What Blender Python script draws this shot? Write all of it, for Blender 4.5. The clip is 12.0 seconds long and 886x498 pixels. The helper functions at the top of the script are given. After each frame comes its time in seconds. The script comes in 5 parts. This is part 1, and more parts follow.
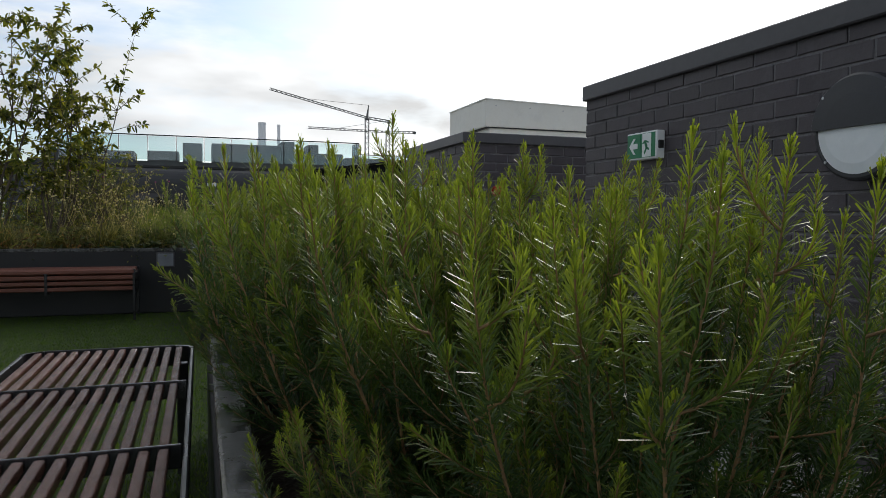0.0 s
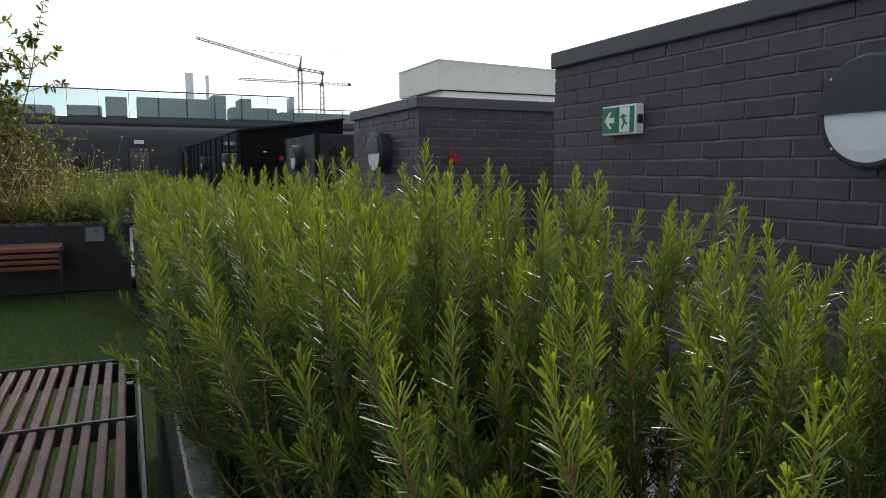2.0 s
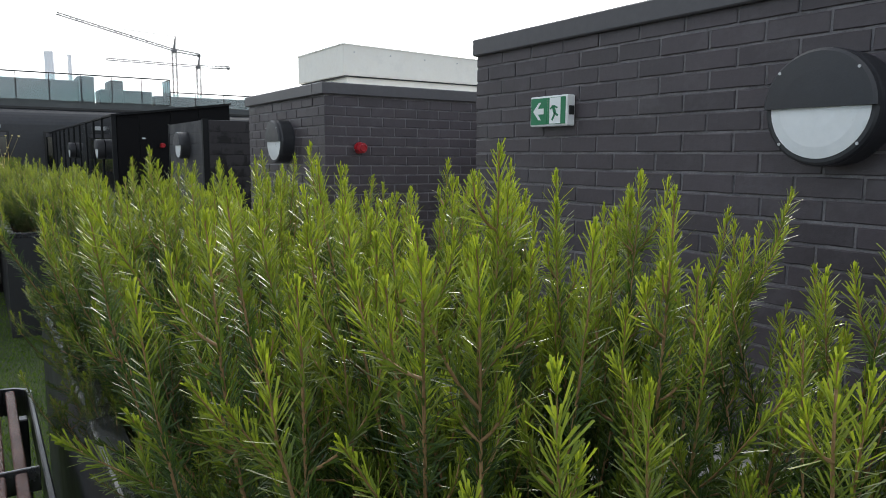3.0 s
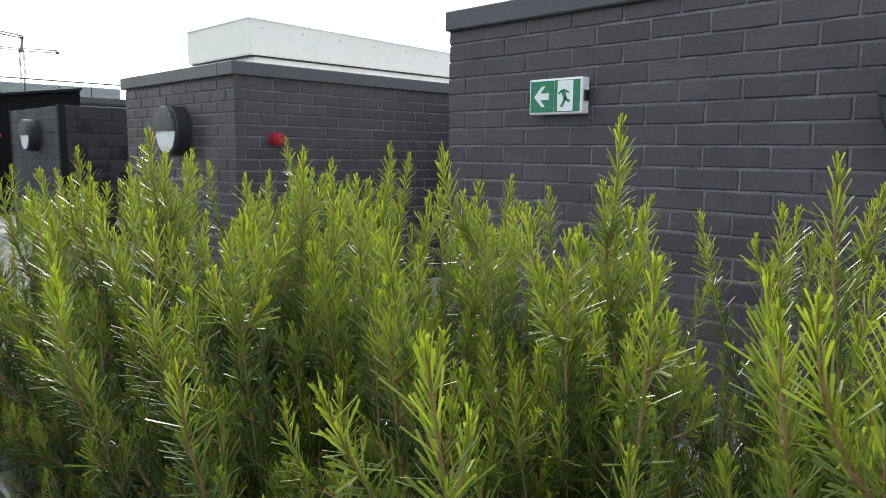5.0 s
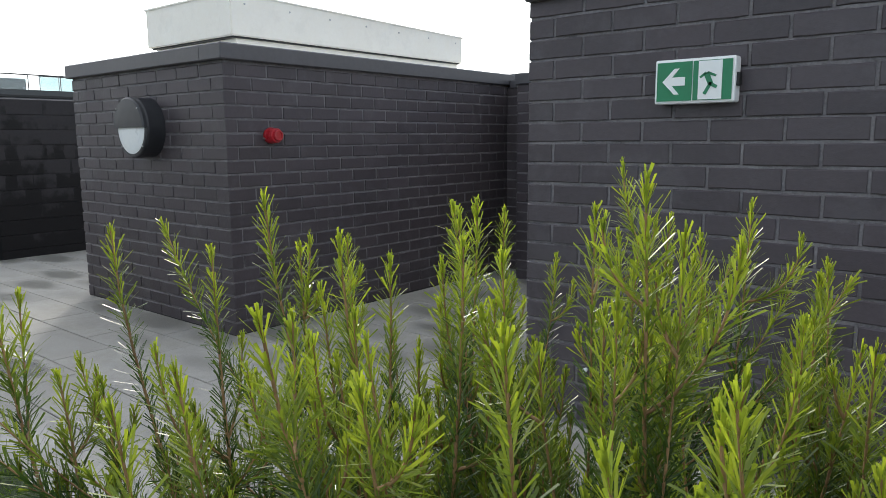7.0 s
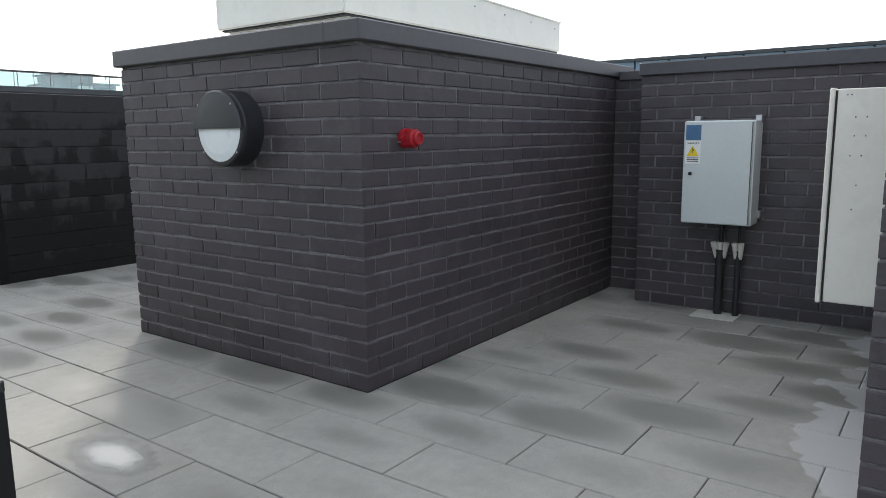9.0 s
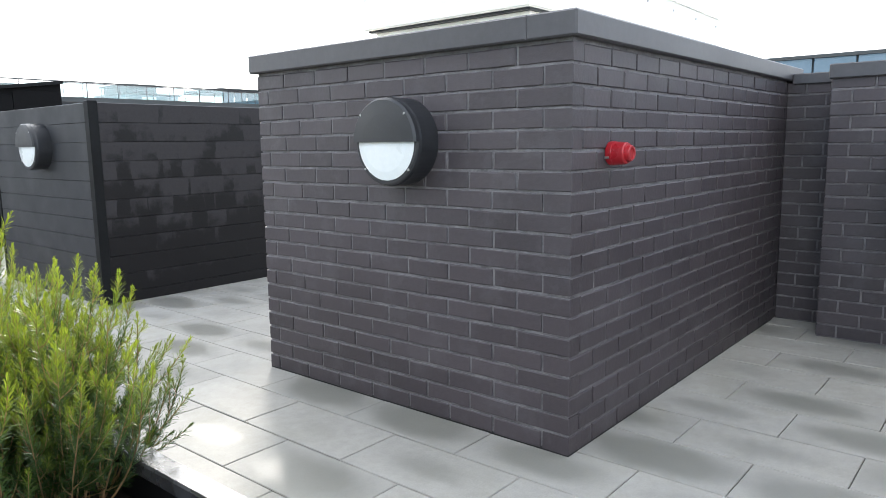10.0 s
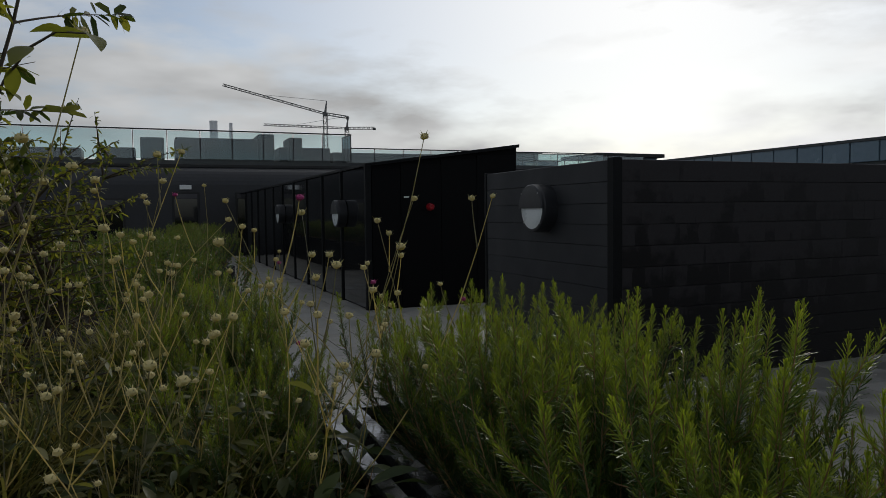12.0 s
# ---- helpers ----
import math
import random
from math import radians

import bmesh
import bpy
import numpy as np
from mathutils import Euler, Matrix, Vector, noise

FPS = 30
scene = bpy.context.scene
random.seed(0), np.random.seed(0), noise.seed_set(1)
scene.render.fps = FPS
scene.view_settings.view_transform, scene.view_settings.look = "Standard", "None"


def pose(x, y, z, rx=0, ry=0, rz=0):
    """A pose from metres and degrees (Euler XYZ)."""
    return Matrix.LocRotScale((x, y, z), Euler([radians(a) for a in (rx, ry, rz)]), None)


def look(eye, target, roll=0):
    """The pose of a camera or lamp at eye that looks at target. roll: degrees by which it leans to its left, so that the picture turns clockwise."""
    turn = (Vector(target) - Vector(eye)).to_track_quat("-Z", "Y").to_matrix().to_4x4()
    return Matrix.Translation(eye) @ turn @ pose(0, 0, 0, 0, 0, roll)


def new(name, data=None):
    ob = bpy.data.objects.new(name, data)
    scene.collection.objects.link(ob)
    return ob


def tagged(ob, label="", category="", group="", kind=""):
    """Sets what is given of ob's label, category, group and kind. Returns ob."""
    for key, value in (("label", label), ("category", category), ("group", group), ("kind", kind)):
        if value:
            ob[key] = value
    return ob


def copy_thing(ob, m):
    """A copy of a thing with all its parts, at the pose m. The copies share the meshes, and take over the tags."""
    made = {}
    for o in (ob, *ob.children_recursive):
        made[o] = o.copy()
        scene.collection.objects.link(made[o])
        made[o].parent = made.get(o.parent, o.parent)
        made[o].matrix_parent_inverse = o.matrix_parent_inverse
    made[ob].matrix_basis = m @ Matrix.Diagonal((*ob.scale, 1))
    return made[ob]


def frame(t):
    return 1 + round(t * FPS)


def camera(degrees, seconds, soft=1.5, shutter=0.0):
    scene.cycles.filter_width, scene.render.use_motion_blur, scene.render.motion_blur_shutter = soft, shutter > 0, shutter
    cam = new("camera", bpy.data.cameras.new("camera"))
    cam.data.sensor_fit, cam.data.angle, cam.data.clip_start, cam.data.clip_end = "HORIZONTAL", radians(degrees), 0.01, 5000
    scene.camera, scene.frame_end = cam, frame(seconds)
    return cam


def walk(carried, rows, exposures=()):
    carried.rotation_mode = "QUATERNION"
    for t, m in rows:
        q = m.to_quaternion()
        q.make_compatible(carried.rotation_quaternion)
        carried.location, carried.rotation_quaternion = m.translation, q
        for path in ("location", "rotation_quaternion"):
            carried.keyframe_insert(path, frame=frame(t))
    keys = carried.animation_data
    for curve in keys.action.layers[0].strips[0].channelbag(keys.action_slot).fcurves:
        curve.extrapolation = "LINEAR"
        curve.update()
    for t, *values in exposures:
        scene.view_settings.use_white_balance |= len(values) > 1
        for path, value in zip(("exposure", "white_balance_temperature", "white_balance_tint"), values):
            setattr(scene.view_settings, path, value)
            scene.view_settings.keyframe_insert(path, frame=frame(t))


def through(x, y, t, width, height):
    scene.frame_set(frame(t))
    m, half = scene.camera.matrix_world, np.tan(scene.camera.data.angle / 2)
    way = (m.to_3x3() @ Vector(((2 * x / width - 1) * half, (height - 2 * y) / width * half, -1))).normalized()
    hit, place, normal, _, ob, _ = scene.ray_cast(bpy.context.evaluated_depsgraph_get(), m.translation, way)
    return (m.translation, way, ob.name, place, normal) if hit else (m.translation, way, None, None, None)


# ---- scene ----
cam = camera(63.8, 12.0, soft=0.65)
PATH = [
    (0, (-2.098, -5.596, 0.898), (-1.452, -3.705, 0.803), 0.5),
    (0.5, (-2.128, -5.567, 0.963), (-1.482, -3.678, 0.848), 0.2),
    (1, (-2.105, -5.485, 0.992), (-1.446, -3.604, 0.832), 0.1),
    (1.5, (-2.099, -5.391, 1.024), (-1.415, -3.523, 0.82), 0.0),
    (2, (-2.135, -5.296, 1.024), (-1.33, -3.479, 0.8), 0.1),
    (2.5, (-2.181, -5.195, 1.042), (-1.223, -3.456, 0.803), 0.1),
    (3, (-2.206, -5.03, 1.042), (-1.124, -3.368, 0.786), 0.4),
    (5, (-2.281, -4.217, 1.032), (-0.89, -2.806, 0.764), 0.7),
    (5.5, (-2.287, -4.007, 1.051), (-0.873, -2.622, 0.767), 0.2),
    (6, (-2.31, -3.774, 1.071), (-0.849, -2.436, 0.792), 0.3),
    (6.5, (-2.251, -3.562, 1.074), (-0.759, -2.262, 0.783), -0.1),
    (8.5, (-2.23, -2.433, 1.118), (-0.625, -1.283, 0.795), -0.4),
    (9, (-2.218, -2.04, 1.123), (-0.624, -0.874, 0.805), -0.6),
    (9.5, (-2.209, -1.684, 1.154), (-0.634, -0.49, 0.848), -0.6),
    (10, (-2.192, -1.247, 1.153), (-0.675, 0.023, 0.859), -0.8),
    (10.5, (-2.214, -0.857, 1.154), (-0.861, 0.592, 0.896), -0.9),
    (11, (-2.327, -0.478, 1.175), (-1.089, 1.078, 0.962), -1.1),
    (11.5, (-2.416, -0.122, 1.142), (-1.317, 1.541, 0.977), -0.7),
    (12, (-2.596, 0.161, 1.156), (-1.838, 2.009, 1.05), -0.7),
]
# the camera opens up between the walls
EXPOSURES = [(0.0, -0.15), (1.0, 0.02), (2.0, 0.28), (3.0, 0.82), (5.0, 1.28), (6.5, 1.14), (8.5, 0.8), (9.5, 1.62), (10.0, 2.0), (10.6, 2.05), (11.0, 1.18), (11.4, -0.02), (12.0, -1.05)]
walk(cam, [(t, look(eye, target, roll)) for t, eye, target, roll in PATH], EXPOSURES)

# ---- world and sun ----
SUN_AZ, SUN_EL = radians(40), radians(24)
SUN_DIR = Vector((math.sin(SUN_AZ) * math.cos(SUN_EL), math.cos(SUN_AZ) * math.cos(SUN_EL), math.sin(SUN_EL)))


class Net:
    """Small helper to write node trees."""

    def __init__(self, tree):
        self.t = tree

    def n(self, kind, **props):
        node = self.t.nodes.new(kind)
        ins = props.pop("ins", {})
        for k, v in props.items():
            setattr(node, k, v)
        for k, v in ins.items():
            self.put(node.inputs[k], v)
        return node

    def put(self, socket, v):
        if isinstance(v, bpy.types.NodeSocket):
            self.t.links.new(v, socket)
        else:
            socket.default_value = v

    def math(self, op, a, b=0.0, clamp=False):
        m = self.n("ShaderNodeMath", operation=op, use_clamp=clamp)
        self.put(m.inputs[0], a), self.put(m.inputs[1], b)
        return m.outputs[0]

    def noise(self, vec, scale, detail=4.0, rough=0.55):
        m = self.n("ShaderNodeTexNoise", ins={"Scale": scale, "Detail": detail, "Roughness": rough})
        if vec is not None:
            self.put(m.inputs["Vector"], vec)
        return m.outputs["Fac"]

    def ramp(self, fac, a, b, lo=0.0, hi=1.0):
        m = self.n("ShaderNodeMapRange", clamp=True, ins={"Value": fac, "From Min": a, "From Max": b, "To Min": lo, "To Max": hi})
        return m.outputs[0]

    def mix(self, fac, a, b, blend="MIX"):
        m = self.n("ShaderNodeMix", data_type="RGBA", blend_type=blend)
        self.put(m.inputs[0], fac)
        for s, v in ((m.inputs[6], a), (m.inputs[7], b)):
            self.put(s, (*v, 1.0) if isinstance(v, tuple) and len(v) == 3 else v)
        return m.outputs[2]


world = bpy.data.worlds.new("sky")
scene.world = world
world.use_nodes = True
world.node_tree.nodes.clear()
w = Net(world.node_tree)
sky = w.n("ShaderNodeTexSky", sky_type="NISHITA", sun_disc=False, sun_elevation=SUN_EL, sun_rotation=SUN_AZ, dust_density=0.8)
way = w.n("ShaderNodeTexCoord").outputs["Generated"]
flat = w.n("ShaderNodeMapping", ins={"Vector": way, "Scale": (1.0, 1.0, 3.4), "Location": (0.35, 0.1, 0.0)}).outputs[0]
big = w.noise(flat, 1.7, 6.0, 0.52)
small = w.noise(flat, 7.0, 5.0, 0.6)
cover = w.ramp(w.math("ADD", big, w.math("MULTIPLY", small, 0.25)), 0.52, 0.68)
dot = w.n("ShaderNodeVectorMath", operation="DOT_PRODUCT", ins={0: way, 1: tuple(SUN_DIR)}).outputs["Value"]
glow = w.math("POWER", w.math("MAXIMUM", dot, 0.0), 6.0)
cloud = w.mix(glow, (0.71, 0.735, 0.76), (2.3, 2.3, 2.28))
shade = w.ramp(w.noise(flat, 2.1, 5.0, 0.5), 0.36, 0.64, 0.55, 1.3)
cloud = w.mix(1.0, cloud, w.n("ShaderNodeCombineColor", ins={0: shade, 1: shade, 2: shade}).outputs[0], "MULTIPLY")
clear = w.mix(1.0, sky.outputs[0], (0.117, 0.132, 0.150), "MULTIPLY")
clear = w.mix(w.math("MULTIPLY", glow, 0.8), clear, (1.9, 1.9, 1.9))
ground_fade = w.ramp(w.n("ShaderNodeSeparateXYZ", ins={0: way}).outputs[2], -0.02, 0.02)
above = w.mix(cover, clear, cloud)
total = w.mix(ground_fade, (0.12, 0.12, 0.12), above)
back = w.n("ShaderNodeBackground", ins={"Color": total, "Strength": 1.0})
w.t.links.new(back.outputs[0], w.n("ShaderNodeOutputWorld").inputs[0])

sun = new("sun", bpy.data.lights.new("sun", "SUN"))
sun.data.energy, sun.data.angle, sun.data.color = 1.5, radians(10), (1.0, 0.95, 0.86)
sun.matrix_world = look(SUN_DIR * 50, (0, 0, 0))


# ---- materials ----
def material(name):
    m = bpy.data.materials.new(name)
    m.use_nodes = True
    m.node_tree.nodes.clear()
    return m, Net(m.node_tree)


def surface(name, dark, light, rough=(0.5, 0.7), metal=0.0, scale=3.0, grain=60.0, bump=0.15, piece=0.0, spec=0.5, stain=None, dirt=0.6, depth=0.004):
    """A surface with large patches, fine grain and relief; piece: how much separate pieces differ; stain: a colour of dirty patches."""
    m, k = material(name)
    pos = k.n("ShaderNodeNewGeometry").outputs["Position"]
    rnd = k.n("ShaderNodeObjectInfo").outputs["Random"]
    patch, fine = k.noise(pos, scale, 5.0), k.noise(pos, grain, 4.0, 0.65)
    fac = k.ramp(k.math("ADD", k.math("MULTIPLY", patch, 0.65), k.math("MULTIPLY", fine, 0.35)), 0.33, 0.67)
    if piece:
        fac = k.math("ADD", k.math("MULTIPLY", fac, 1 - piece), k.math("MULTIPLY", rnd, piece))
    col = k.mix(fac, dark, light)
    if stain:
        col = k.mix(k.ramp(k.noise(pos, scale * 2.3, 6.0, 0.7), 0.52, 0.62, 0.0, dirt), col, stain)
    b = k.n("ShaderNodeBsdfPrincipled", ins={"Base Color": col, "Metallic": metal, "Roughness": k.ramp(patch, 0.3, 0.7, *rough), "Specular IOR Level": spec})
    if bump:
        bp = k.n("ShaderNodeBump", ins={"Strength": bump, "Distance": depth, "Height": fine})
        k.t.links.new(bp.outputs[0], b.inputs["Normal"])
    k.t.links.new(b.outputs[0], k.n("ShaderNodeOutputMaterial").inputs[0])
    return m


def leaf(name, old, bright, gloss=0.35, through=0.45, attr=""):
    """A leaf that lets light through; where the mesh says so, young growth paler and shaded needles low down darker."""
    m, k = material(name)
    rnd = k.n("ShaderNodeNewGeometry").outputs["Random Per Island"]
    fac = k.n("ShaderNodeAttribute", attribute_name=attr).outputs["Fac"] if attr else rnd
    col = k.mix(fac, old, bright)
    col = k.mix(1.0, col, k.n("ShaderNodeCombineColor", ins={0: k.ramp(rnd, 0, 1, 0.7, 1.3), 1: k.ramp(rnd, 0, 1, 0.75, 1.2), 2: 1.0}).outputs[0], "MULTIPLY")
    b = k.n("ShaderNodeBsdfPrincipled", ins={"Base Color": col, "Roughness": gloss, "Specular IOR Level": 0.35})
    tr = k.n("ShaderNodeBsdfTranslucent", ins={"Color": k.mix(1.0, col, (1.35, 1.4, 0.8), "MULTIPLY")})
    mx = k.n("ShaderNodeMixShader", ins={0: through, 1: b.outputs[0], 2: tr.outputs[0]})
    k.t.links.new(mx.outputs[0], k.n("ShaderNodeOutputMaterial").inputs[0])
    return m


def slab_surface():
    """Pale concrete paving, each slab with its own wet patch in the middle."""
    m, k = material("paving_concrete")
    pos = k.n("ShaderNodeNewGeometry").outputs["Position"]
    info = k.n("ShaderNodeObjectInfo")
    rnd = info.outputs["Random"]
    off = k.n("ShaderNodeVectorMath", operation="SUBTRACT", ins={0: pos, 1: info.outputs["Location"]}).outputs[0]
    off = k.n("ShaderNodeMapping", ins={"Vector": off, "Scale": (6.2, 3.0, 0.0)}).outputs[0]
    dist = k.n("ShaderNodeVectorMath", operation="LENGTH", ins={0: off}).outputs["Value"]
    rag = k.noise(pos, 9.0, 5.0, 0.6)
    edge = k.math("ADD", dist, k.math("MULTIPLY", k.math("SUBTRACT", rag, 0.5), 0.75))
    size = k.ramp(rnd, 0.0, 1.0, 0.15, 0.85)
    inside = k.math("SUBTRACT", size, edge)
    wet = k.math("MULTIPLY", k.ramp(inside, -0.22, 0.22), k.ramp(rnd, 0.15, 0.7, 0.45, 1.0))
    patch, fine = k.noise(pos, 1.6, 5.0), k.noise(pos, 160.0, 3.0, 0.75)
    mid = k.noise(pos, 22.0, 5.0, 0.65)
    fac = k.math("ADD", k.math("MULTIPLY", k.ramp(patch, 0.3, 0.7), 0.4), k.math("ADD", k.math("MULTIPLY", k.ramp(fine, 0.3, 0.7), 0.35), k.math("MULTIPLY", k.ramp(mid, 0.3, 0.7), 0.25)))
    dry = k.mix(fac, (0.225, 0.216, 0.196), (0.425, 0.410, 0.370))
    dry = k.mix(k.math("MULTIPLY", rnd, 0.45), dry, (0.255, 0.248, 0.228))
    dry = k.mix(k.ramp(k.noise(pos, 2.6, 6.0, 0.65), 0.5, 0.75, 0.0, 0.45), dry, (0.225, 0.215, 0.165))
    col = k.mix(k.math("MULTIPLY", wet, 0.70), dry, (0.165, 0.162, 0.140))
    xyz = k.n("ShaderNodeSeparateXYZ", ins={0: pos}).outputs
    shy = k.math("ADD", xyz[1], k.math("MULTIPLY", k.math("SUBTRACT", k.noise(pos, 4.5, 2.0, 0.5), 0.5), 0.75))
    sheltered = k.math("MULTIPLY", k.ramp(shy, -1.665, -1.69), k.ramp(xyz[0], 0.13, 0.15))
    sheltered = k.math("MULTIPLY", sheltered, k.ramp(xyz[1], -2.0, -1.99))
    col = k.mix(k.math("MULTIPLY", sheltered, 0.8), col, (0.46, 0.455, 0.44))
    rough = k.mix(wet, (0.74, 0.74, 0.74), (0.38, 0.38, 0.38))
    b = k.n("ShaderNodeBsdfPrincipled", ins={"Base Color": col, "Roughness": rough})
    bp = k.n("ShaderNodeBump", ins={"Strength": 0.25, "Distance": 0.002, "Height": fine})
    k.t.links.new(bp.outputs[0], b.inputs["Normal"])
    k.t.links.new(b.outputs[0], k.n("ShaderNodeOutputMaterial").inputs[0])
    return m


def water_film():
    """A film of rainwater that thins out to nothing towards a ragged edge."""
    m, k = material("rainwater_film")
    pos = k.n("ShaderNodeTexCoord").outputs["Object"]
    far = k.n("ShaderNodeVectorMath", operation="LENGTH", ins={0: k.n("ShaderNodeMapping", ins={"Vector": pos, "Scale": (8.0, 3.9, 0.0)}).outputs[0]}).outputs["Value"]
    edge = k.math("ADD", far, k.math("MULTIPLY", k.math("SUBTRACT", k.noise(pos, 14.0, 5.0, 0.6), 0.5), 0.6))
    film = k.ramp(edge, 1.0, 0.35)
    b = k.n("ShaderNodeBsdfPrincipled", ins={"Base Color": (0.26, 0.255, 0.232, 1), "Roughness": k.ramp(edge, 0.2, 0.9, 0.06, 0.34), "Specular IOR Level": 0.3})
    mx = k.n("ShaderNodeMixShader", ins={0: film, 1: k.n("ShaderNodeBsdfTransparent").outputs[0], 2: b.outputs[0]})
    k.t.links.new(mx.outputs[0], k.n("ShaderNodeOutputMaterial").inputs[0])
    return m


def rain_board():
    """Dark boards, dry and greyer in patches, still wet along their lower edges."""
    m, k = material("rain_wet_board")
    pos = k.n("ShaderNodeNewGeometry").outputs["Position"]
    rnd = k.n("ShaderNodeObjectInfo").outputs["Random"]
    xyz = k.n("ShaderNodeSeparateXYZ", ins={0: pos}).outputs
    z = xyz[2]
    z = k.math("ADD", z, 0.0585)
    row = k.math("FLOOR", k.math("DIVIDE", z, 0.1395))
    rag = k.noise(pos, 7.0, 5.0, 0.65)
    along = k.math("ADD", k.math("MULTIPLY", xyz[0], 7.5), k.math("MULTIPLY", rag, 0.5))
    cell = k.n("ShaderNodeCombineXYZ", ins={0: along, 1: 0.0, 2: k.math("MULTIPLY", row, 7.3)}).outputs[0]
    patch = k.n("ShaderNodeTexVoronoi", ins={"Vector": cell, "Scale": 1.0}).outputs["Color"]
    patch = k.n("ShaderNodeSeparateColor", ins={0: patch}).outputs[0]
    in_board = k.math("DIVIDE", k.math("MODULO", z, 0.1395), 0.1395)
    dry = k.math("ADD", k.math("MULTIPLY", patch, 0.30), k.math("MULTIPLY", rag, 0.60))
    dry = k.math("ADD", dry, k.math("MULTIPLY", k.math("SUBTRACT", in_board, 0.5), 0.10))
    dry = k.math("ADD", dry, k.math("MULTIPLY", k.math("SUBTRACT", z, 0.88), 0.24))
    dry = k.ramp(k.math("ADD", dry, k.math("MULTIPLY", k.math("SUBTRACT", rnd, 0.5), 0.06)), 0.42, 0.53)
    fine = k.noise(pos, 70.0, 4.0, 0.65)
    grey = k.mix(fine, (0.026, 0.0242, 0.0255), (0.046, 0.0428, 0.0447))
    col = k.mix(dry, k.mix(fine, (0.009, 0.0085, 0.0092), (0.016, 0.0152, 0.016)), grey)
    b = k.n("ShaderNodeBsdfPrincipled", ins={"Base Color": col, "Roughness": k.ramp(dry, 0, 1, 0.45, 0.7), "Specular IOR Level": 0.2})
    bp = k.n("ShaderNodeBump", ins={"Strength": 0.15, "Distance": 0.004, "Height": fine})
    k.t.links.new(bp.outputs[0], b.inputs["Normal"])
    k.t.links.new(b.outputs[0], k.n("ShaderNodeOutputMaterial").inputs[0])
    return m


def glass(name, tint, rough=0.02, clear=0.85):
    m, k = material(name)
    a = k.n("ShaderNodeBsdfTransparent", ins={"Color": (*tint, 1)})
    g = k.n("ShaderNodeBsdfGlossy", ins={"Color": (0.9, 0.95, 1.0, 1), "Roughness": rough})
    fr = k.n("ShaderNodeFresnel", ins={"IOR": 1.5})
    mx = k.n("ShaderNodeMixShader", ins={0: k.ramp(fr.outputs[0], 0, 1, 1 - clear, 1.0), 1: a.outputs[0], 2: g.outputs[0]})
    k.t.links.new(mx.outputs[0], k.n("ShaderNodeOutputMaterial").inputs[0])
    return m


BRICK = surface("painted_brick", (0.0365, 0.0296, 0.0336), (0.074, 0.0608, 0.0675), (0.42, 0.62), scale=2.2, grain=55, bump=0.5, piece=0.45, depth=0.003, stain=(0.095, 0.088, 0.094), dirt=0.3)
MORTAR = surface("painted_mortar", (0.072, 0.067, 0.070), (0.225, 0.213, 0.219), (0.7, 0.85), scale=11, grain=90, bump=0.7)
COPING = surface("grey_coping_metal", (0.052, 0.0495, 0.054), (0.078, 0.0745, 0.081), (0.38, 0.5), scale=1.5, grain=30, bump=0.05)
PLANTER = surface("black_planter_metal", (0.006, 0.006, 0.007), (0.012, 0.012, 0.013), (0.45, 0.65), scale=4, grain=40, bump=0.08)
RIM = surface("wet_planter_rim", (0.010, 0.010, 0.011), (0.05, 0.05, 0.052), (0.05, 0.42), scale=13, grain=60, bump=0.12, spec=0.9)
SOIL = surface("bark_soil", (0.012, 0.008, 0.006), (0.045, 0.028, 0.02), (0.7, 0.9), scale=14, grain=80, bump=1.0, depth=0.02)
PAVING = slab_surface()
BASE = surface("paving_bed", (0.03, 0.03, 0.03), (0.06, 0.06, 0.058), (0.8, 0.95), scale=2, grain=50)
TURF_SOIL = surface("turf_base", (0.014, 0.026, 0.003), (0.03, 0.05, 0.006), (0.8, 0.95), scale=1.2, grain=120, bump=0.8, depth=0.01)
BOARD = surface("dark_cladding_board", (0.019, 0.0195, 0.0225), (0.028, 0.0285, 0.032), (0.55, 0.8), scale=3, grain=70, bump=0.12, piece=0.2)
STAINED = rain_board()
POST = surface("dark_corner_post", (0.006, 0.0065, 0.007), (0.011, 0.012, 0.013), (0.5, 0.65), scale=3, grain=40, bump=0.05, spec=0.15)
SHED = surface("black_shed_panel", (0.003, 0.003, 0.0035), (0.006, 0.006, 0.0065), (0.65, 0.8), scale=2, grain=40, bump=0.08, spec=0.12)
GLOSSY = surface("gloss_black_panel", (0.010, 0.011, 0.012), (0.014, 0.015, 0.016), (0.03, 0.07), scale=2, grain=30, bump=0.0, spec=0.9)
HOUSE = surface("dark_zinc_cladding", (0.020, 0.021, 0.024), (0.036, 0.037, 0.041), (0.35, 0.5), scale=0.8, grain=12, bump=0.05)
WHITE = surface("white_coated_metal", (0.84, 0.80, 0.71), (0.90, 0.875, 0.80), (0.4, 0.55), scale=3, grain=40, bump=0.04, stain=(0.72, 0.70, 0.64), dirt=0.25)
ENCLOSURE = surface("pale_grey_enclosure", (0.52, 0.56, 0.56), (0.60, 0.63, 0.63), (0.35, 0.45), scale=2, grain=60, bump=0.03)
STEEL = surface("galvanised_steel", (0.4, 0.4, 0.4), (0.6, 0.6, 0.6), (0.3, 0.5), metal=0.9, scale=8, grain=60, bump=0.05)
FRAME = surface("dark_steel_frame", (0.02, 0.02, 0.022), (0.045, 0.045, 0.048), (0.25, 0.4), metal=0.5, scale=8, grain=60, bump=0.05)
WIRE = surface("wet_steel_bar", (0.08, 0.08, 0.085), (0.16, 0.16, 0.165), (0.18, 0.3), metal=0.8, scale=8, grain=60, bump=0.05)
